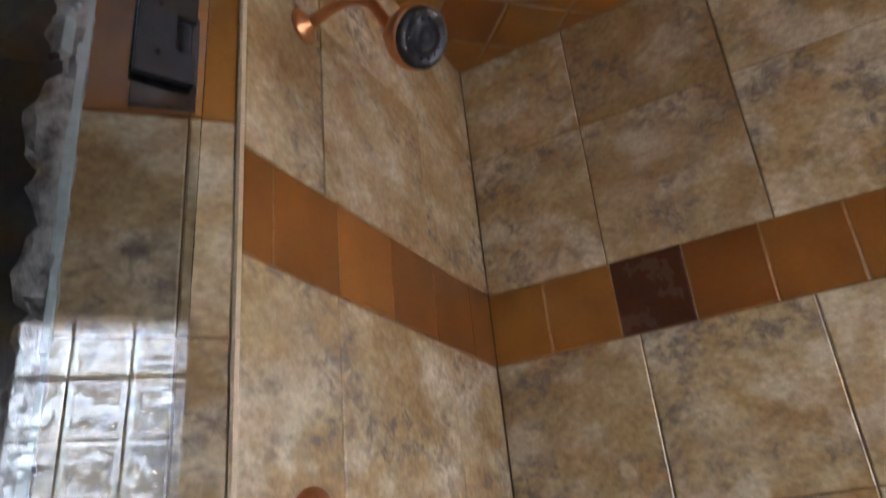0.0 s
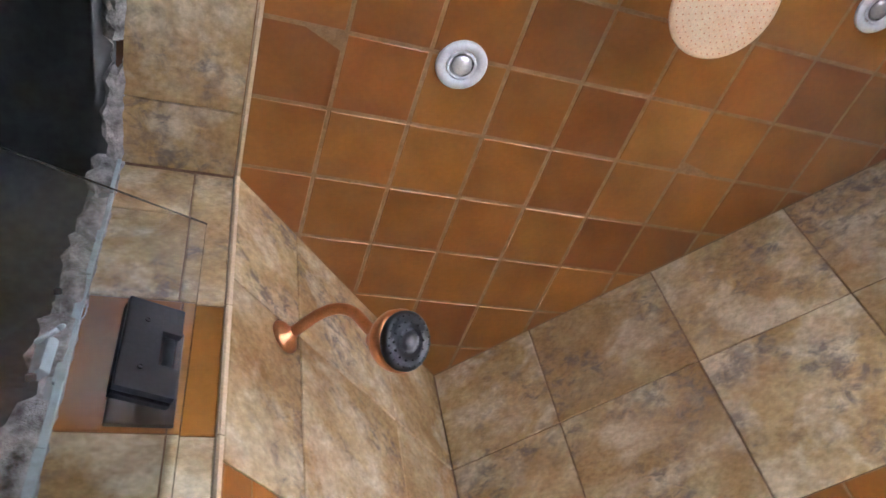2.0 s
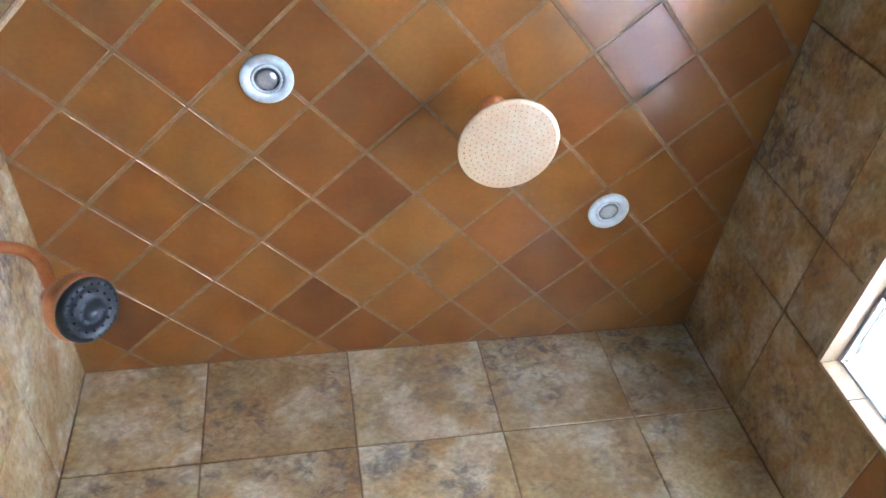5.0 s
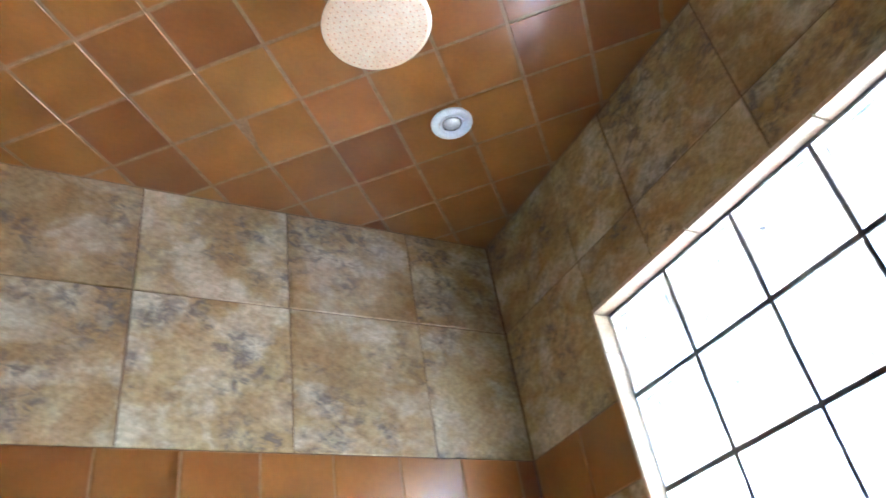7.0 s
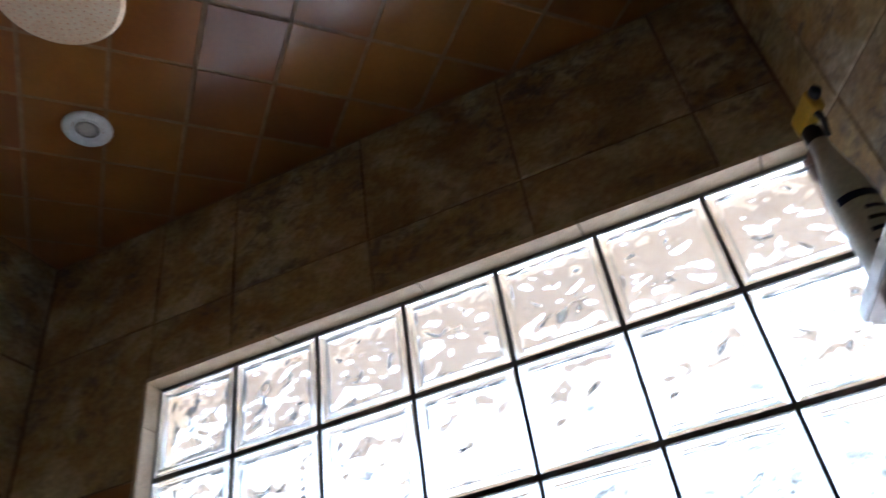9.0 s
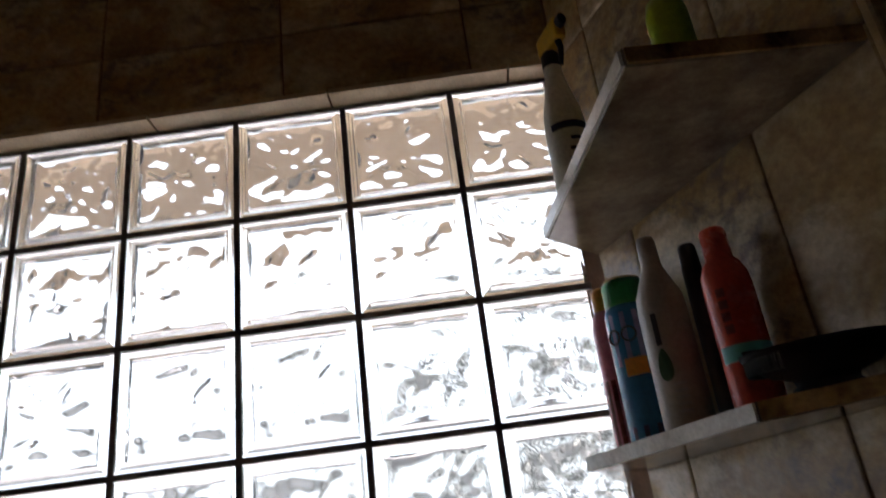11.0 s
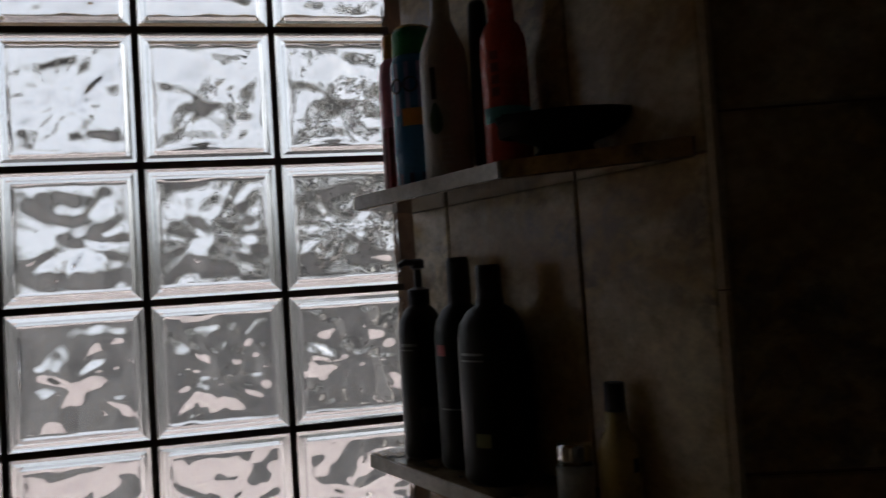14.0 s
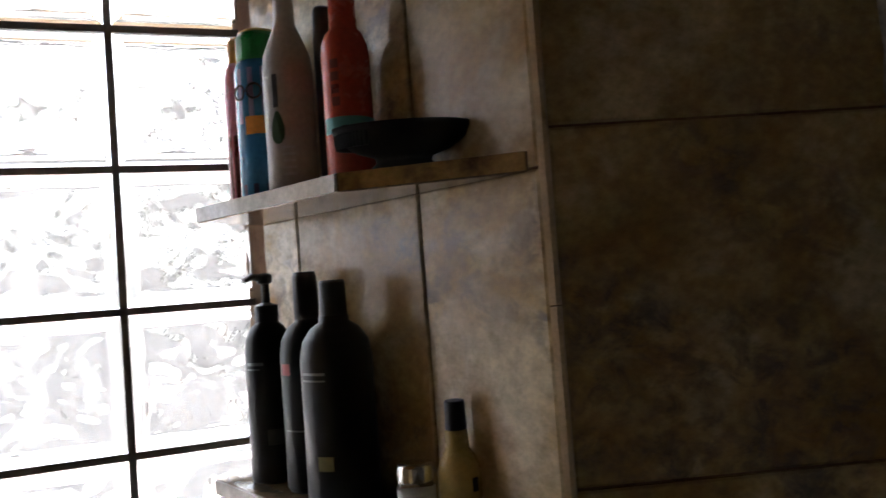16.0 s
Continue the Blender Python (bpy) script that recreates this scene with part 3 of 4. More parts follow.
for r, n in ((0.0275, 14), (0.0165, 8), (0.037, 22)):
    for k in range(n):
        a = 2 * math.pi * k / n
        lathe([(0.0018, 0.064), (0.0016, 0.0695), (0.0008, 0.0698)], 8, bm=bm, m=hm @ Matrix.Translation((r * math.cos(a), r * math.sin(a), 0)))
part("nozzle_pattern", bm, BLACK_SOFT, face)

valve = empty("shower_valve", Matrix.Translation((0.0, -0.675, 1.424)))
tagged(valve, "round copper shower valve on the tiled wall", "shower valve")
part("escutcheon", lathe([(0.050, 0.0), (0.050, 0.003), (0.044, 0.008), (0.028, 0.012), (0.024, 0.030), (0.020, 0.034)], 40, m=pose(0, 0, 0, 0, 90, 0)), COPPER, valve, smooth=True)
part("handle", tube([(0.030, 0, 0), (0.046, 0, 0.004), (0.050, 0, -0.030), (0.052, 0, -0.070)], [0.012, 0.011, 0.008, 0.007], 14), COPPER, valve, smooth=True)

rain = empty("rain_shower", Matrix.Translation((0.946, -0.717, H)))
tagged(rain, "round copper rain shower head hanging from the ceiling", "shower head")
part("escutcheon", lathe([(0.030, 0.0), (0.030, -0.004), (0.020, -0.010), (0.012, -0.014)], 32), COPPER, rain, smooth=True)
part("arm", lathe([(0.0105, 0.0), (0.0105, -0.085), (0.0125, -0.088), (0.0125, -0.100), (0.010, -0.104)], 20), COPPER, rain, smooth=True)
part("ball_joint", lathe([(0.006, -0.098), (0.0165, -0.104), (0.019, -0.112), (0.0165, -0.120), (0.012, -0.126)], 24), COPPER, rain, smooth=True)
disc = part("spray_plate", lathe([(0.012, -0.122), (0.030, -0.126), (0.085, -0.131), (0.098, -0.135), (0.101, -0.139), (0.0995, -0.1425), (0.094, -0.144), (0.001, -0.144)], 72), COPPER_PALE, rain, "pale copper spray plate with fine nozzles", smooth=False)
bm = bmesh.new()
for ring in range(1, 9):
    r = 0.0112 * ring
    for k in range(6 * ring):
        a = 2 * math.pi * (k + 0.5 * (ring % 2)) / (6 * ring)
        lathe([(0.0013, -0.1425), (0.0012, -0.1454), (0.0006, -0.1456)], 6, bm=bm, m=Matrix.Translation((r * math.cos(a), r * math.sin(a), 0)))
part("nozzle_pattern", bm, COPPER, disc)


BULB = plain("frosted_bulb_glass", (0.80, 0.80, 0.82), 0.10, 0.5)
CUP = plain("grey_lamp_cup", (0.30, 0.31, 0.32), 0.3, 0.6)


def downlight(x, y):
    ob = empty("downlight", Matrix.Translation((x, y, H)))
    tagged(ob, "round white recessed ceiling downlight, switched off", "ceiling light", group="ceiling downlights")
    part("bezel", lathe([(0.0505, 0.002), (0.0505, -0.003), (0.048, -0.0065), (0.040, -0.0072), (0.0325, -0.0058), (0.031, -0.002), (0.0300, 0.0015)], 48, cap=False), WHITE_METAL, ob, smooth=True)
    part("gimbal_ring", lathe([(0.0295, 0.001), (0.0290, -0.0050), (0.0265, -0.0062), (0.0245, -0.0035), (0.0240, 0.001)], 40, cap=False), WHITE_METAL, ob, smooth=True)
    part("reflector", lathe([(0.0240, -0.003), (0.018, 0.0008), (0.001, 0.0012)], 32, cap=False), CUP, ob, smooth=True)
    part("bulb_lens", lathe([(0.0205, -0.0015), (0.0195, -0.0052), (0.014, -0.0082), (0.007, -0.0098), (0.0005, -0.0102)], 32), BULB, ob, smooth=True)


downlight(0.497, -0.791)
downlight(1.270, -0.428)

# ---- glass door and its hinge on the jamb ----
DDIR = Vector((-0.441, -0.897, 0)).normalized()
DNOR = Vector((0.897, -0.441, 0)).normalized()
hinge_p = Vector((-0.043, -0.904, 0))
door_m = Matrix(((DDIR.x, DNOR.x, 0, hinge_p.x), (DDIR.y, DNOR.y, 0, hinge_p.y), (0, 0, 1, 0), (0, 0, 0, 1)))
door = empty("door_1", door_m)
tagged(door, "clear frameless glass shower door standing open", "shower door", kind="structure")
DOOR_GLASS = glass("clear_door_glass", 0.0, (0.985, 1.0, 0.99))
DOOR_GLASS.node_tree.nodes["Principled BSDF"].inputs["IOR"].default_value = 1.54
pane = part("glass_panel", box(-0.032, 0.70, -0.005, 0.005, 0.02, 2.405, 0.0008), DOOR_GLASS, door)
pane.visible_shadow = False
pane.matrix_local = Matrix.Translation((0, 0, 2.1)) @ pose(0, 0, 0, -2.1) @ Matrix.Translation((0, 0, -2.1))
bm = box(0.028, 0.082, 0.0052, 0.017, 2.012, 2.178, 0.0015)
box(-0.001, 0.030, 0.0052, 0.017, 2.012, 2.064, 0.0015, bm=bm)
box(-0.001, 0.030, 0.0052, 0.017, 2.126, 2.178, 0.0015, bm=bm)
HINGE = plain("dark_bronze_metal", (0.040, 0.040, 0.043), 0.36, 0.3)
SLOT = plain("matt_black_metal", (0.006, 0.006, 0.006), 0.7)
hinge = part("hinge", bm, HINGE, door, "black metal glass-door hinge")
hinge.location.x = -0.012
part("hinge_back_plate", box(-0.001, 0.082, -0.017, -0.0052, 2.012, 2.178, 0.002), SLOT, hinge)
part("knuckle", lathe([(0.007, 2.068), (0.008, 2.070), (0.008, 2.122), (0.007, 2.124)], 16, m=Matrix.Translation((0.012, 0.002, 0))), BLACK_SOFT, hinge)
for z in (2.052, 2.140):
    part("screw", lathe([(0.0042, 0.0), (0.0042, 0.0022), (0.0028, 0.0026), (0.0024, 0.0010)], 14, m=Matrix.Translation((0.052, 0.0165, z)) @ pose(0, 0, 0, -90, 0, 0)), BLACK_SOFT, hinge)
wm, _ = wall_frame(A0, A2)
plate = part("wall_plate", box(0.070, 0.160, 0.0008, 0.010, 1.988, 2.155, 0.002), BLACK)
plate.matrix_world = wm
plate.parent = door
plate.matrix_parent_inverse = door_m.inverted()

# ---- broken plaster along the outer edge of the opening ----
def rubble(name, start, along, out, face, length, seed, width):
    rnd = random.Random(seed)
    n = int(length / 0.017)
    bm = bmesh.new()
    rings = []
    for k in range(n + 1):
        p = start + along * (length * k / n)
        w = width * (0.95 + 0.75 * noise.noise(Vector((k * 0.11, seed, 0))) + 0.35 * noise.noise(Vector((k * 0.45, seed, 4))) + 0.15 * rnd.random())
        pit = 1.0 if noise.noise(Vector((k * 0.23, seed, 9))) > 0.22 else 0.0
        w *= 1 - 0.45 * pit
        prof = [(-0.012, -0.035), (-0.004, 0.004), (0.006, 0.010 - 0.034 * pit + 0.006 * rnd.random()), (w * 0.4, 0.012 - 0.044 * pit + 0.009 * rnd.random()), (w * 0.75, 0.008 - 0.030 * pit + 0.009 * rnd.random()), (w, -0.004 + 0.008 * rnd.random()), (w * 0.95, -0.035)]
        rings.append([bm.verts.new(p + out * (a + rnd.uniform(-0.003, 0.003)) + face * b + along * rnd.uniform(-0.002, 0.002)) for a, b in prof])
    for a, b in zip(rings, rings[1:]):
        for i in range(len(a) - 1):
            bm.faces.new((a[i], a[i + 1], b[i + 1], b[i]))
    bmesh.ops.recalc_face_normals(bm, faces=bm.faces)
    return tagged(part(name, bm, RUBBLE), "rough broken plaster along the tile edge", "plaster edge", kind="structure")


JN = Vector((0.707, -0.707, 0))
a2 = Vector((*A2, 0))
rubble("trim_plaster_jamb", a2 + Vector((0, 0, 0.01)), Vector((0, 0, 1)), OUT, JN * 0.8, 2.59, 3, 0.046)
h2 = Vector((*A2, H))
rubble("trim_plaster_soffit", h2 - ALONG * 0.03, ALONG, OUT, Vector((0, 0, -0.8)), SPAN, 8, 0.032)
DIR_D = Vector((D2[0] - D1[0], D2[1] - D1[1], 0)).normalized()
rubble("trim_plaster_jamb_south", Vector((*D2, 0.01)), Vector((0, 0, 1)), DIR_D, Vector((DIR_D.y, -DIR_D.x, 0)) * 0.8, 2.59, 12, 0.040)
bm = bmesh.new()
rnd = random.Random(5)
for k in range(24):
    z = 0.02 + k * 0.107
    box(-0.003 + rnd.uniform(-0.001, 0.001), 0.007 + rnd.uniform(-0.004, 0.005), 0.001, 0.0115 + rnd.uniform(-0.003, 0.004), z, z + 0.1072, 0.0015, bm=bm)
caulk = part("trim_caulk", bm, CAULK)
caulk.matrix_world = Matrix(((OUT.x, JN.x, 0, a2.x), (OUT.y, JN.y, 0, a2.y), (0, 0, 1, 0), (0, 0, 0, 1)))
tagged(caulk, "pale strip of caulk beside the plaster", "trim", kind="structure")
clip_ob = empty("pipe_clip", Matrix.Translation(a2 + OUT * 0.030 + JN * 0.014 + Vector((0, 0, 2.135))))
tagged(clip_ob, "clear plastic clip fixed to the broken plaster", "pipe clip")
part("ring", tube([(0.019 * math.cos(2 * math.pi * k / 20), 0.010 * math.sin(2 * math.pi * k / 20), 0.017 * math.sin(2 * math.pi * k / 20)) for k in range(20)], 0.0045, 8), CAULK, clip_ob, smooth=True)
part("saddle", box(-0.012, 0.012, -0.008, 0.010, -0.075, -0.012, 0.003), CAULK, clip_ob)
part("nail", lathe([(0.006, -0.004), (0.006, 0.004), (0.003, 0.006)], 12, m=pose(0.004, -0.010, 0.075, 40, 30, 0)), BLACK_SOFT, clip_ob)
part("nail", lathe([(0.007, -0.004), (0.007, 0.005), (0.003, 0.007)], 12, m=pose(0.0, -0.008, -0.085, 40, 30, 0)), BLACK_SOFT, clip_ob)

# ---- shelves ----
def shelf(z0, tip, front, right, label):
    pts = [Vector((*CD,)), Vector(tip), Vector(front), Vector(right)]
    bm = bmesh.new()
    prism(bm, [tuple(p) for p in pts][::-1], z0, z0 + 0.02, 0.002)
    bmesh.ops.recalc_face_normals(bm, faces=bm.faces)
    ob = empty("corner_shelf", Matrix.Translation((0, 0, 0)))
    tagged(ob, label, "shelf", group="corner shelves")
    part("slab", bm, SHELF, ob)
    for nm, p, q, mat in (("window_edge", pts[1], pts[2], SHELF_PALE_GLINT), ("front_edge", pts[2], pts[3], SHELF_GOLD)):
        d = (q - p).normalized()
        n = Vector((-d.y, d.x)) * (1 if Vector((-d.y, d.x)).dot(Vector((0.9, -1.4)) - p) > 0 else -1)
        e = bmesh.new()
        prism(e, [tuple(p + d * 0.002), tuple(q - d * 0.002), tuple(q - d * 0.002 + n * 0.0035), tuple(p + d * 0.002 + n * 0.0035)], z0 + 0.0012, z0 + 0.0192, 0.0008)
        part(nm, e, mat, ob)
    return ob


# pale stone edge, whitened further: the window's reflection is painted into its colour
SHELF_PALE_GLINT = mottled("pale_edge_with_window_glint", (0.52, 0.47, 0.38), (0.84, 0.80, 0.72), 22, 0.12, 0, 0.1, 0.001)
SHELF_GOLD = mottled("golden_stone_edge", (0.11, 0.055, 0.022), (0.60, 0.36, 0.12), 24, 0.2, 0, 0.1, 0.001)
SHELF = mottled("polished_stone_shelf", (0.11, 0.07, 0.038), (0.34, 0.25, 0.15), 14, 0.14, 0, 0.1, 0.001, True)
Z1, Z2, Z3 = 1.085, 1.447, 1.777
shelf(Z3, (1.51, -1.650), (1.11, -1.700), (1.125, -1.942), "upper corner shelf of polished brown stone")
shelf(Z2, (1.520, -1.648), (1.243, -1.780), (1.133, -1.940), "middle corner shelf of polished brown stone")
shelf(Z1, (1.560, -1.652), (1.243, -1.780), (1.133, -1.940), "lower corner shelf of polished brown stone")
T1, T2, T3 = Z1 + 0.02, Z2 + 0.02, Z3 + 0.02

# ---- bottles ----
def paint(name, c, rough=0.3):
    return plain(name, c, rough)


def bottle(name, x, y, z, profile, mat, label, cap=None, cap_mat=None, squash=1.0, turn=0.0, group="toiletries on the shelves"):
    ob = empty(name, pose(x, y, z, 0, 0, turn))
    tagged(ob, label, "bottle", group=group)
    bm = lathe(profile, 36)
    bmesh.ops.scale(bm, vec=(1, squash, 1), verts=bm.verts)
    body = part("body", bm, mat, ob, smooth=True)
    if cap:
        part("cap", lathe(cap, 28), cap_mat, ob, smooth=False)
    return ob, body


def patch(parent, r, a0, a1, z0, z1, mat, name="label", lift=0.0006, squash=1.0, top=None):
    """A thin printed area that hugs a round body between two angles in degrees."""
    bm = bmesh.new()
    n, cols = 12, []
    for k in range(n + 1):
        a = radians(a0 + (a1 - a0) * k / n)
        rr = [(r if isinstance(r, float) else r(z)) + lift for z in (z0, z1)]
        cols.append([bm.verts.new((q * math.cos(a), q * math.sin(a) * squash, z)) for q, z in zip(rr, (z0, z1))])
    for a, b in zip(cols, cols[1:]):
        bm.faces.new((a[0], b[0], b[1], a[1]))
    return part(name, bm, mat, parent, smooth=True)


INK = paint("dark_ink", (0.03, 0.03, 0.035), 0.5)
P_BLUE, P_LILAC, P_GREEN = paint("blue_plastic", (0.05, 0.22, 0.42), 0.25), paint("lilac_print", (0.36, 0.33, 0.56), 0.3), paint("green_cap", (0.02, 0.26, 0.07), 0.3)
P_WHITE, P_RED, P_PINK = paint("white_plastic", (0.50, 0.47, 0.43), 0.35), paint("coral_red_plastic", (0.62, 0.10, 0.06), 0.25), paint("pink_plastic", (0.75, 0.25, 0.32), 0.3)
P_ORANGE, P_TEAL, P_YELLOW = paint("orange_cap", (0.75, 0.33, 0.05), 0.35), paint("teal_print", (0.15, 0.42, 0.40), 0.35), paint("cream_yellow_plastic", (0.62, 0.47, 0.16), 0.3)
P_LIME, P_CREAM, P_NAVY = paint("lime_plastic", (0.42, 0.55, 0.03), 0.35), paint("cream_plastic", (0.84, 0.81, 0.70), 0.35), paint("navy_print", (0.02, 0.03, 0.10), 0.4)
P_AMBER, P_GREY = paint("amber_trigger", (0.60, 0.36, 0.02), 0.35), paint("silver_lid", (0.6, 0.6, 0.6), 0.22, )
P_DEEPRED = paint("dark_red_print", (0.22, 0.03, 0.02), 0.3)

# middle shelf
ob, body = bottle("shampoo_bottle", 1.533, -1.712, T2, [(0.018, 0), (0.020, 0.004), (0.020, 0.170), (0.017, 0.188), (0.011, 0.197)], P_PINK,
                  "pink bottle with orange cap standing by the window", [(0.012, 0.192), (0.0125, 0.196), (0.0125, 0.226), (0.009, 0.230)], P_ORANGE)
patch(body, 0.020, 0, 360, 0.004, 0.095, P_DEEPRED)
ob, body = bottle("shampoo_bottle", 1.486, -1.736, T2, [(0.030, 0), (0.033, 0.005), (0.033, 0.172), (0.031, 0.180), (0.027, 0.184)], P_BLUE,
                  "blue bottle with green screw cap on the shelf", [(0.028, 0.182), (0.0295, 0.185), (0.0290, 0.215), (0.026, 0.220)], P_GREEN)
part("cap_top", lathe([(0.0255, 0.2195), (0.0255, 0.2225), (0.022, 0.2245), (0.001, 0.2248)], 28), P_YELLOW, ob, "pale yellow cap top")
patch(body, 0.0330, 0, 360, 0.100, 0.171, P_LILAC, "upper_print")
patch(body, 0.0330, 135, 185, 0.085, 0.108, P_ORANGE, "orange_print", 0.0010)
patch(body, 0.0330, 0, 360, 0.004, 0.022, P_NAVY, "lower_print")
for a in (158, 120):
    bm = bmesh.new()
    c = Vector((0.0337 * math.cos(radians(a)), 0.0337 * math.sin(radians(a)), 0.140))
    tube([c + 0.0095 * (Vector((-math.sin(radians(a)), math.cos(radians(a)), 0)) * math.cos(q * math.pi / 9) + Vector((0, 0, 1)) * math.sin(q * math.pi / 9)) for q in range(19)], 0.0014, 6, bm)
    part("ring_print", bm, INK, body)
ob, body = bottle("shampoo_bottle", 1.411, -1.761, T2, [(0.028, 0), (0.0305, 0.004), (0.0305, 0.150), (0.0285, 0.170), (0.019, 0.194), (0.0130, 0.210), (0.0120, 0.244), (0.0105, 0.250)], P_WHITE,
                  "tall off-white bottle with a slim neck on the shelf")
patch(body, 0.0305, 134, 147, 0.102, 0.142, INK, "print_bar", 0.0007)
for k in range(5):
    patch(body, 0.0305, 150, 178, 0.020 + k * 0.008, 0.023 + k * 0.008, P_GREY, "print_bar", 0.0007)
leaf = bmesh.new()
ring = []
for k in range(16):
    q = 2 * math.pi * k / 16
    a, z = radians(142) + 0.28 * math.sin(q) * (1 - 0.35 * math.cos(q)), 0.078 + 0.020 * math.cos(q)
    ring.append(leaf.verts.new((0.0313 * math.cos(a), 0.0313 * math.sin(a), z)))
leaf.faces.new(ring)
part("leaf_print", leaf, paint("leaf_green", (0.03, 0.10, 0.03), 0.4), body)
bottle("slim_bottle", 1.391, -1.804, T2, [(0.012, 0), (0.013, 0.004), (0.0125, 0.19), (0.011, 0.222), (0.009, 0.226)], BLACK, "slim black bottle behind the others")
ob, body = bottle("conditioner_bottle", 1.318, -1.813, T2, [(0.025, 0), (0.0275, 0.004), (0.0275, 0.140), (0.0262, 0.155), (0.021, 0.168), (0.0155, 0.174), (0.0150, 0.208), (0.0135, 0.212)], P_RED,
                  "coral red bottle with a teal printed band")
patch(body, 0.0275, 100, 250, 0.052, 0.070, P_TEAL, "teal_band")
patch(body, 0.0275, 150, 205, 0.048, 0.060, INK, "dark_print", 0.0010)
for k in range(4):
    patch(body, 0.0275, 130, 150, 0.082 + k * 0.014, 0.092 + k * 0.014, P_DEEPRED, "print_bar", 0.0007)

# oval black dish with a ribbed rim
dish = empty("soap_dish", pose(1.231, -1.848, T2, 0, 0, -19))
tagged(dish, "black oval footed soap dish on the middle shelf", "soap dish")
bm = lathe([(0.038, 0.0), (0.040, 0.004), (0.034, 0.009), (0.036, 0.015), (0.058, 0.022), (0.078, 0.035), (0.086, 0.047), (0.086, 0.052), (0.081, 0.053), (0.062, 0.042), (0.020, 0.032), (0.001, 0.031)], 48)
bmesh.ops.scale(bm, vec=(0.36, 0.84, 0.88), verts=bm.verts)
part("bowl", bm, SLOT, dish, smooth=True)
bm = bmesh.new()
for k in range(30):
    a = radians(20 + k * 4.4)
    lathe([(0.0022, 0.026), (0.0034, 0.031), (0.0034, 0.039), (0.002, 0.043)], 6, bm=bm, m=Matrix.Translation((0.36 * 0.080 * math.cos(a), 0.84 * 0.080 * math.sin(a), -0.002)))
part("ribbed_rim", bm, BLACK_SOFT, dish)

# lower shelf
DARK = plain("black_bottle_plastic", (0.011, 0.013, 0.013), 0.34)
DARK.node_tree.nodes["Principled BSDF"].inputs["Specular IOR Level"].default_value = 0.3
body3 = [(0.034, 0), (0.037, 0.005), (0.037, 0.165), (0.034, 0.185), (0.025, 0.200), (0.0155, 0.207), (0.0150, 0.214)]


def dark_bottle(x, y, s, label, cap, bars):
    ob, body = bottle("lotion_bottle", x, y, T1, [(r * s, z) for r, z in body3], DARK, label, cap, BLACK)
    for a0, a1, z, h, m in bars:
        patch(body, 0.037 * s, a0, a1, z, z + h, m, "print_bar", 0.0007)
    return ob


GREYINK, REDINK = paint("grey_print", (0.20, 0.21, 0.21), 0.4), paint("faded_red_print", (0.40, 0.06, 0.06), 0.4)
dark_bottle(1.361, -1.788, 1.13, "large matt black bottle with a narrow black cap", [(0.0155, 0.210), (0.0160, 0.214), (0.0150, 0.252), (0.0135, 0.255)],
            [(105, 150, 0.150, 0.003, GREYINK), (105, 150, 0.143, 0.002, GREYINK), (130, 155, 0.045, 0.016, paint("olive_print", (0.22, 0.22, 0.10), 0.4))])
dark_bottle(1.443, -1.769, 0.98, "matt black bottle with a tall flip cap", [(0.0150, 0.208), (0.0155, 0.214), (0.0150, 0.262), (0.0130, 0.268)],
            [(105, 130, 0.143, 0.014, REDINK), (110, 160, 0.075, 0.002, GREYINK), (175, 230, 0.081, 0.002, GREYINK)])
pump = dark_bottle(1.515, -1.727, 0.86, "matt black bottle with a pump dispenser", [(0.0150, 0.206), (0.0155, 0.212), (0.0150, 0.228), (0.006, 0.232), (0.0055, 0.256), (0.010, 0.258), (0.010, 0.268), (0.006, 0.271)],
                   [(115, 160, 0.152, 0.004, GREYINK), (115, 150, 0.146, 0.002, GREYINK), (160, 240, 0.050, 0.020, paint("grey_label", (0.10, 0.10, 0.09), 0.5))])
part("spout", tube([(0.0, 0.0, 0.264), (-0.012, 0.018, 0.267), (-0.018, 0.028, 0.262)], [0.006, 0.0045, 0.0035], 10), BLACK, pump)
ob, body = bottle("small_bottle", 1.224, -1.880, T1, [(0.020, 0), (0.022, 0.003), (0.022, 0.052), (0.018, 0.066), (0.0125, 0.074), (0.0118, 0.092), (0.0105, 0.094)], P_YELLOW,
                  "small cream yellow bottle with a black cap", [(0.0105, 0.093), (0.0112, 0.095), (0.0105, 0.122), (0.0095, 0.123)], BLACK)
patch(body, 0.022, 195, 215, 0.034, 0.048, INK, "print_mark", 0.0007)
jar = empty("glass_jar", pose(1.247, -1.840, T1))
tagged(jar, "small clear glass jar with a chrome screw lid", "jar")
part("jar_body", lathe([(0.018, 0), (0.020, 0.003), (0.020, 0.036), (0.0175, 0.042), (0.017, 0.046)], 32), LENS, jar, smooth=True)
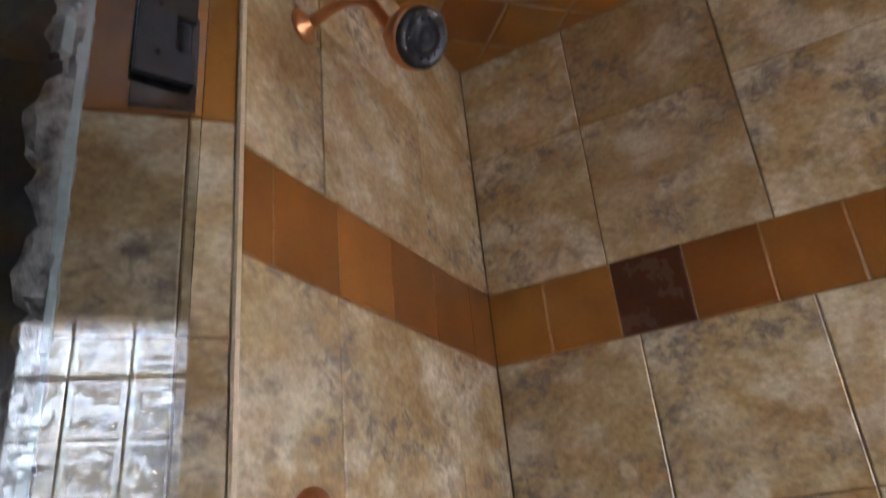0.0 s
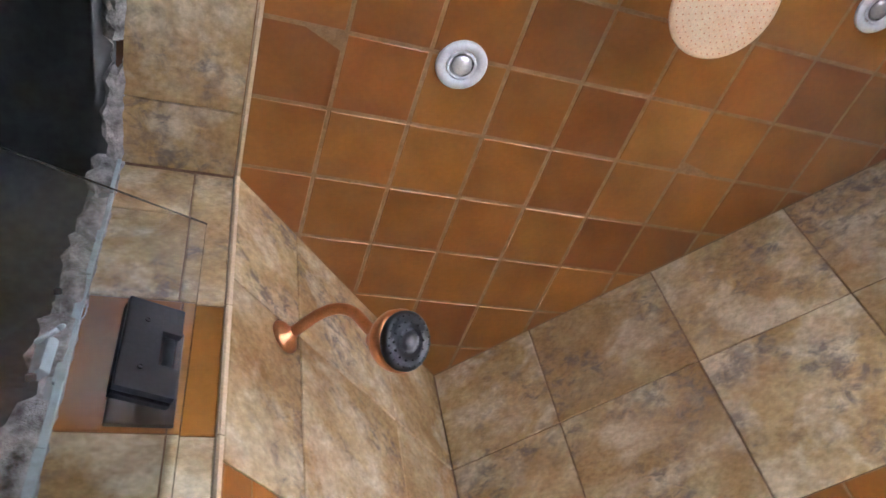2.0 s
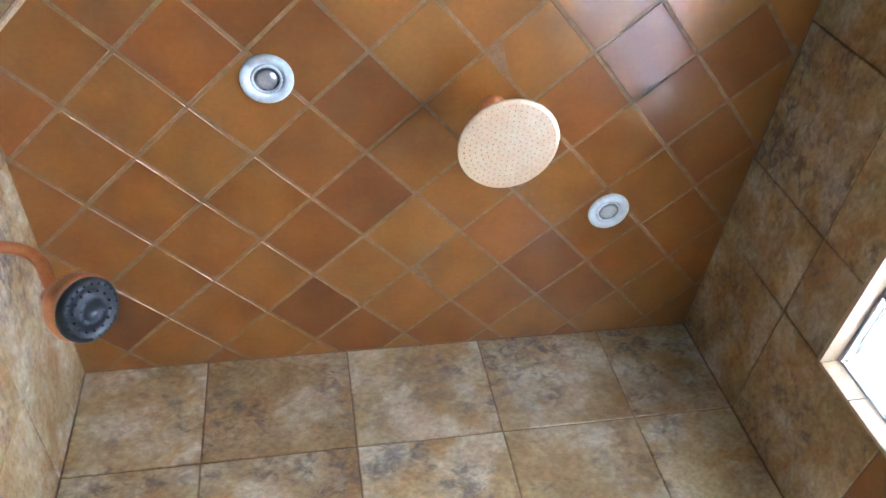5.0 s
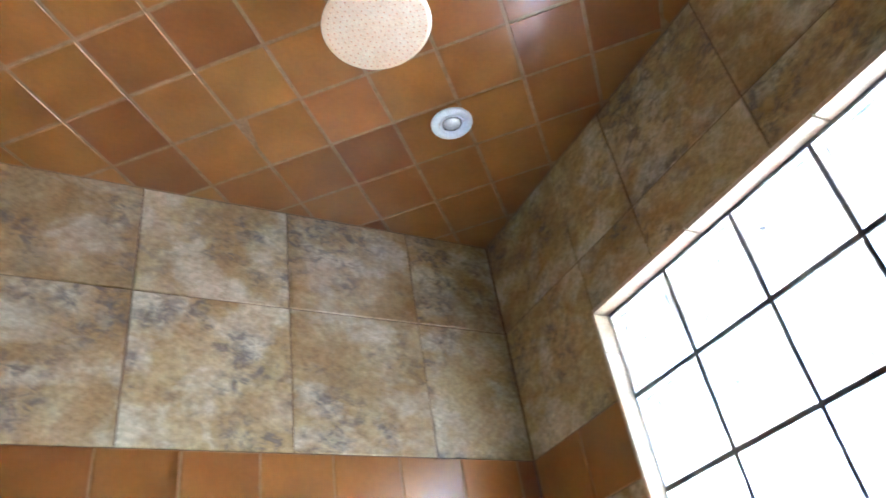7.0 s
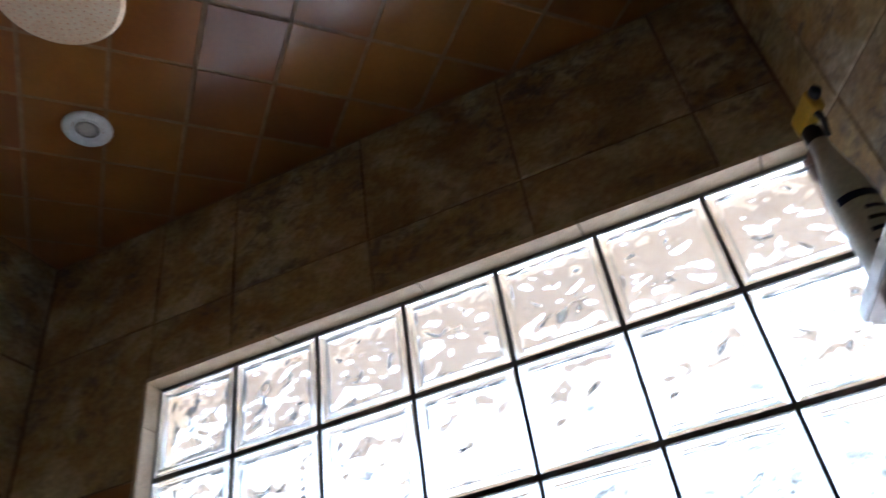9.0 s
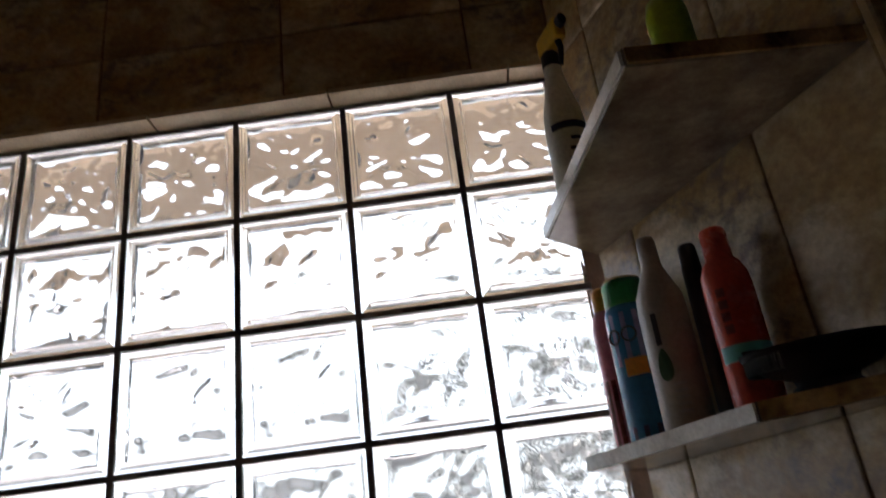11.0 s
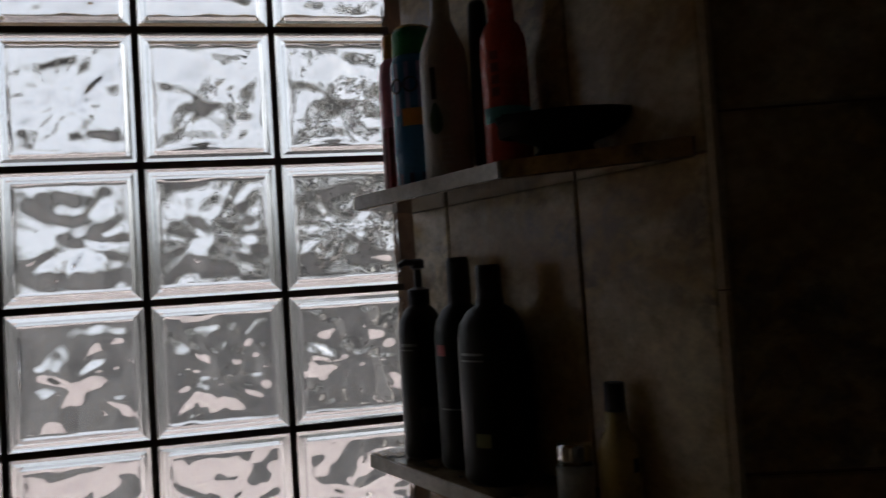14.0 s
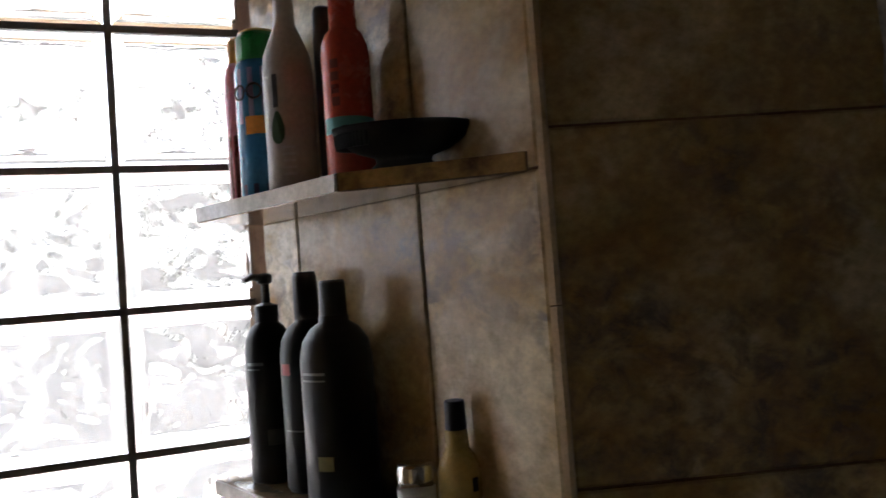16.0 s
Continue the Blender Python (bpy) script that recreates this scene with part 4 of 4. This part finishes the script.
part("contents", lathe([(0.015, 0.003), (0.0165, 0.005), (0.0165, 0.030), (0.012, 0.032)], 24), P_CREAM, jar, "pale cream inside the jar", smooth=True)
part("lid", lathe([(0.0185, 0.043), (0.0192, 0.045), (0.0185, 0.049), (0.0192, 0.052), (0.0185, 0.056), (0.0180, 0.060), (0.010, 0.062), (0.001, 0.0622)], 32), CHROME, jar, "chrome screw lid", smooth=True)

# upper shelf
spray_scale = 1.22
spray = empty("spray_bottle", pose(1.468, -1.703, T3, 0, 0, 20))
tagged(spray, "cream trigger spray bottle with a navy printed label", "spray bottle")
sb = part("body", lathe([(0.032, 0), (0.034, 0.005), (0.034, 0.110), (0.031, 0.135), (0.022, 0.165), (0.0155, 0.190), (0.0145, 0.205)], 36), P_CREAM, spray, smooth=True)
patch(sb, 0.034, 110, 262, 0.099, 0.109, P_NAVY, "label_band", 0.0007)
for k in range(4):
    patch(sb, 0.034, 140 + 6 * k, 235 - 5 * k, 0.040 + 0.014 * k, 0.045 + 0.014 * k, P_NAVY if k % 2 else INK, "print_bar", 0.0008)
part("collar", lathe([(0.0155, 0.203), (0.016, 0.206), (0.0155, 0.222), (0.012, 0.226)], 20), BLACK, spray)
part("nozzle_head", box(-0.050, 0.020, -0.011, 0.011, 0.226, 0.256, 0.006), P_AMBER, spray, "amber and black trigger head")
part("nozzle", lathe([(0.008, 0.0), (0.009, 0.004), (0.008, 0.014), (0.003, 0.015)], 14, m=pose(-0.048, 0, 0.245, 0, -90, 0)), BLACK, spray)
part("trigger", tube([(-0.034, 0, 0.232), (-0.040, 0, 0.212), (-0.030, 0, 0.192)], [0.006, 0.005, 0.004], 8), BLACK, spray)
for o in spray.children_recursive:
    if o.type == "MESH":
        o.data.transform(Matrix.Diagonal((0.92, 0.92, spray_scale, 1)))
bottle("small_bottle", 1.165, -1.775, T3, [(0.020, 0), (0.0225, 0.004), (0.0225, 0.075), (0.019, 0.092), (0.010, 0.098)], P_LIME, "small lime green bottle on the upper shelf")
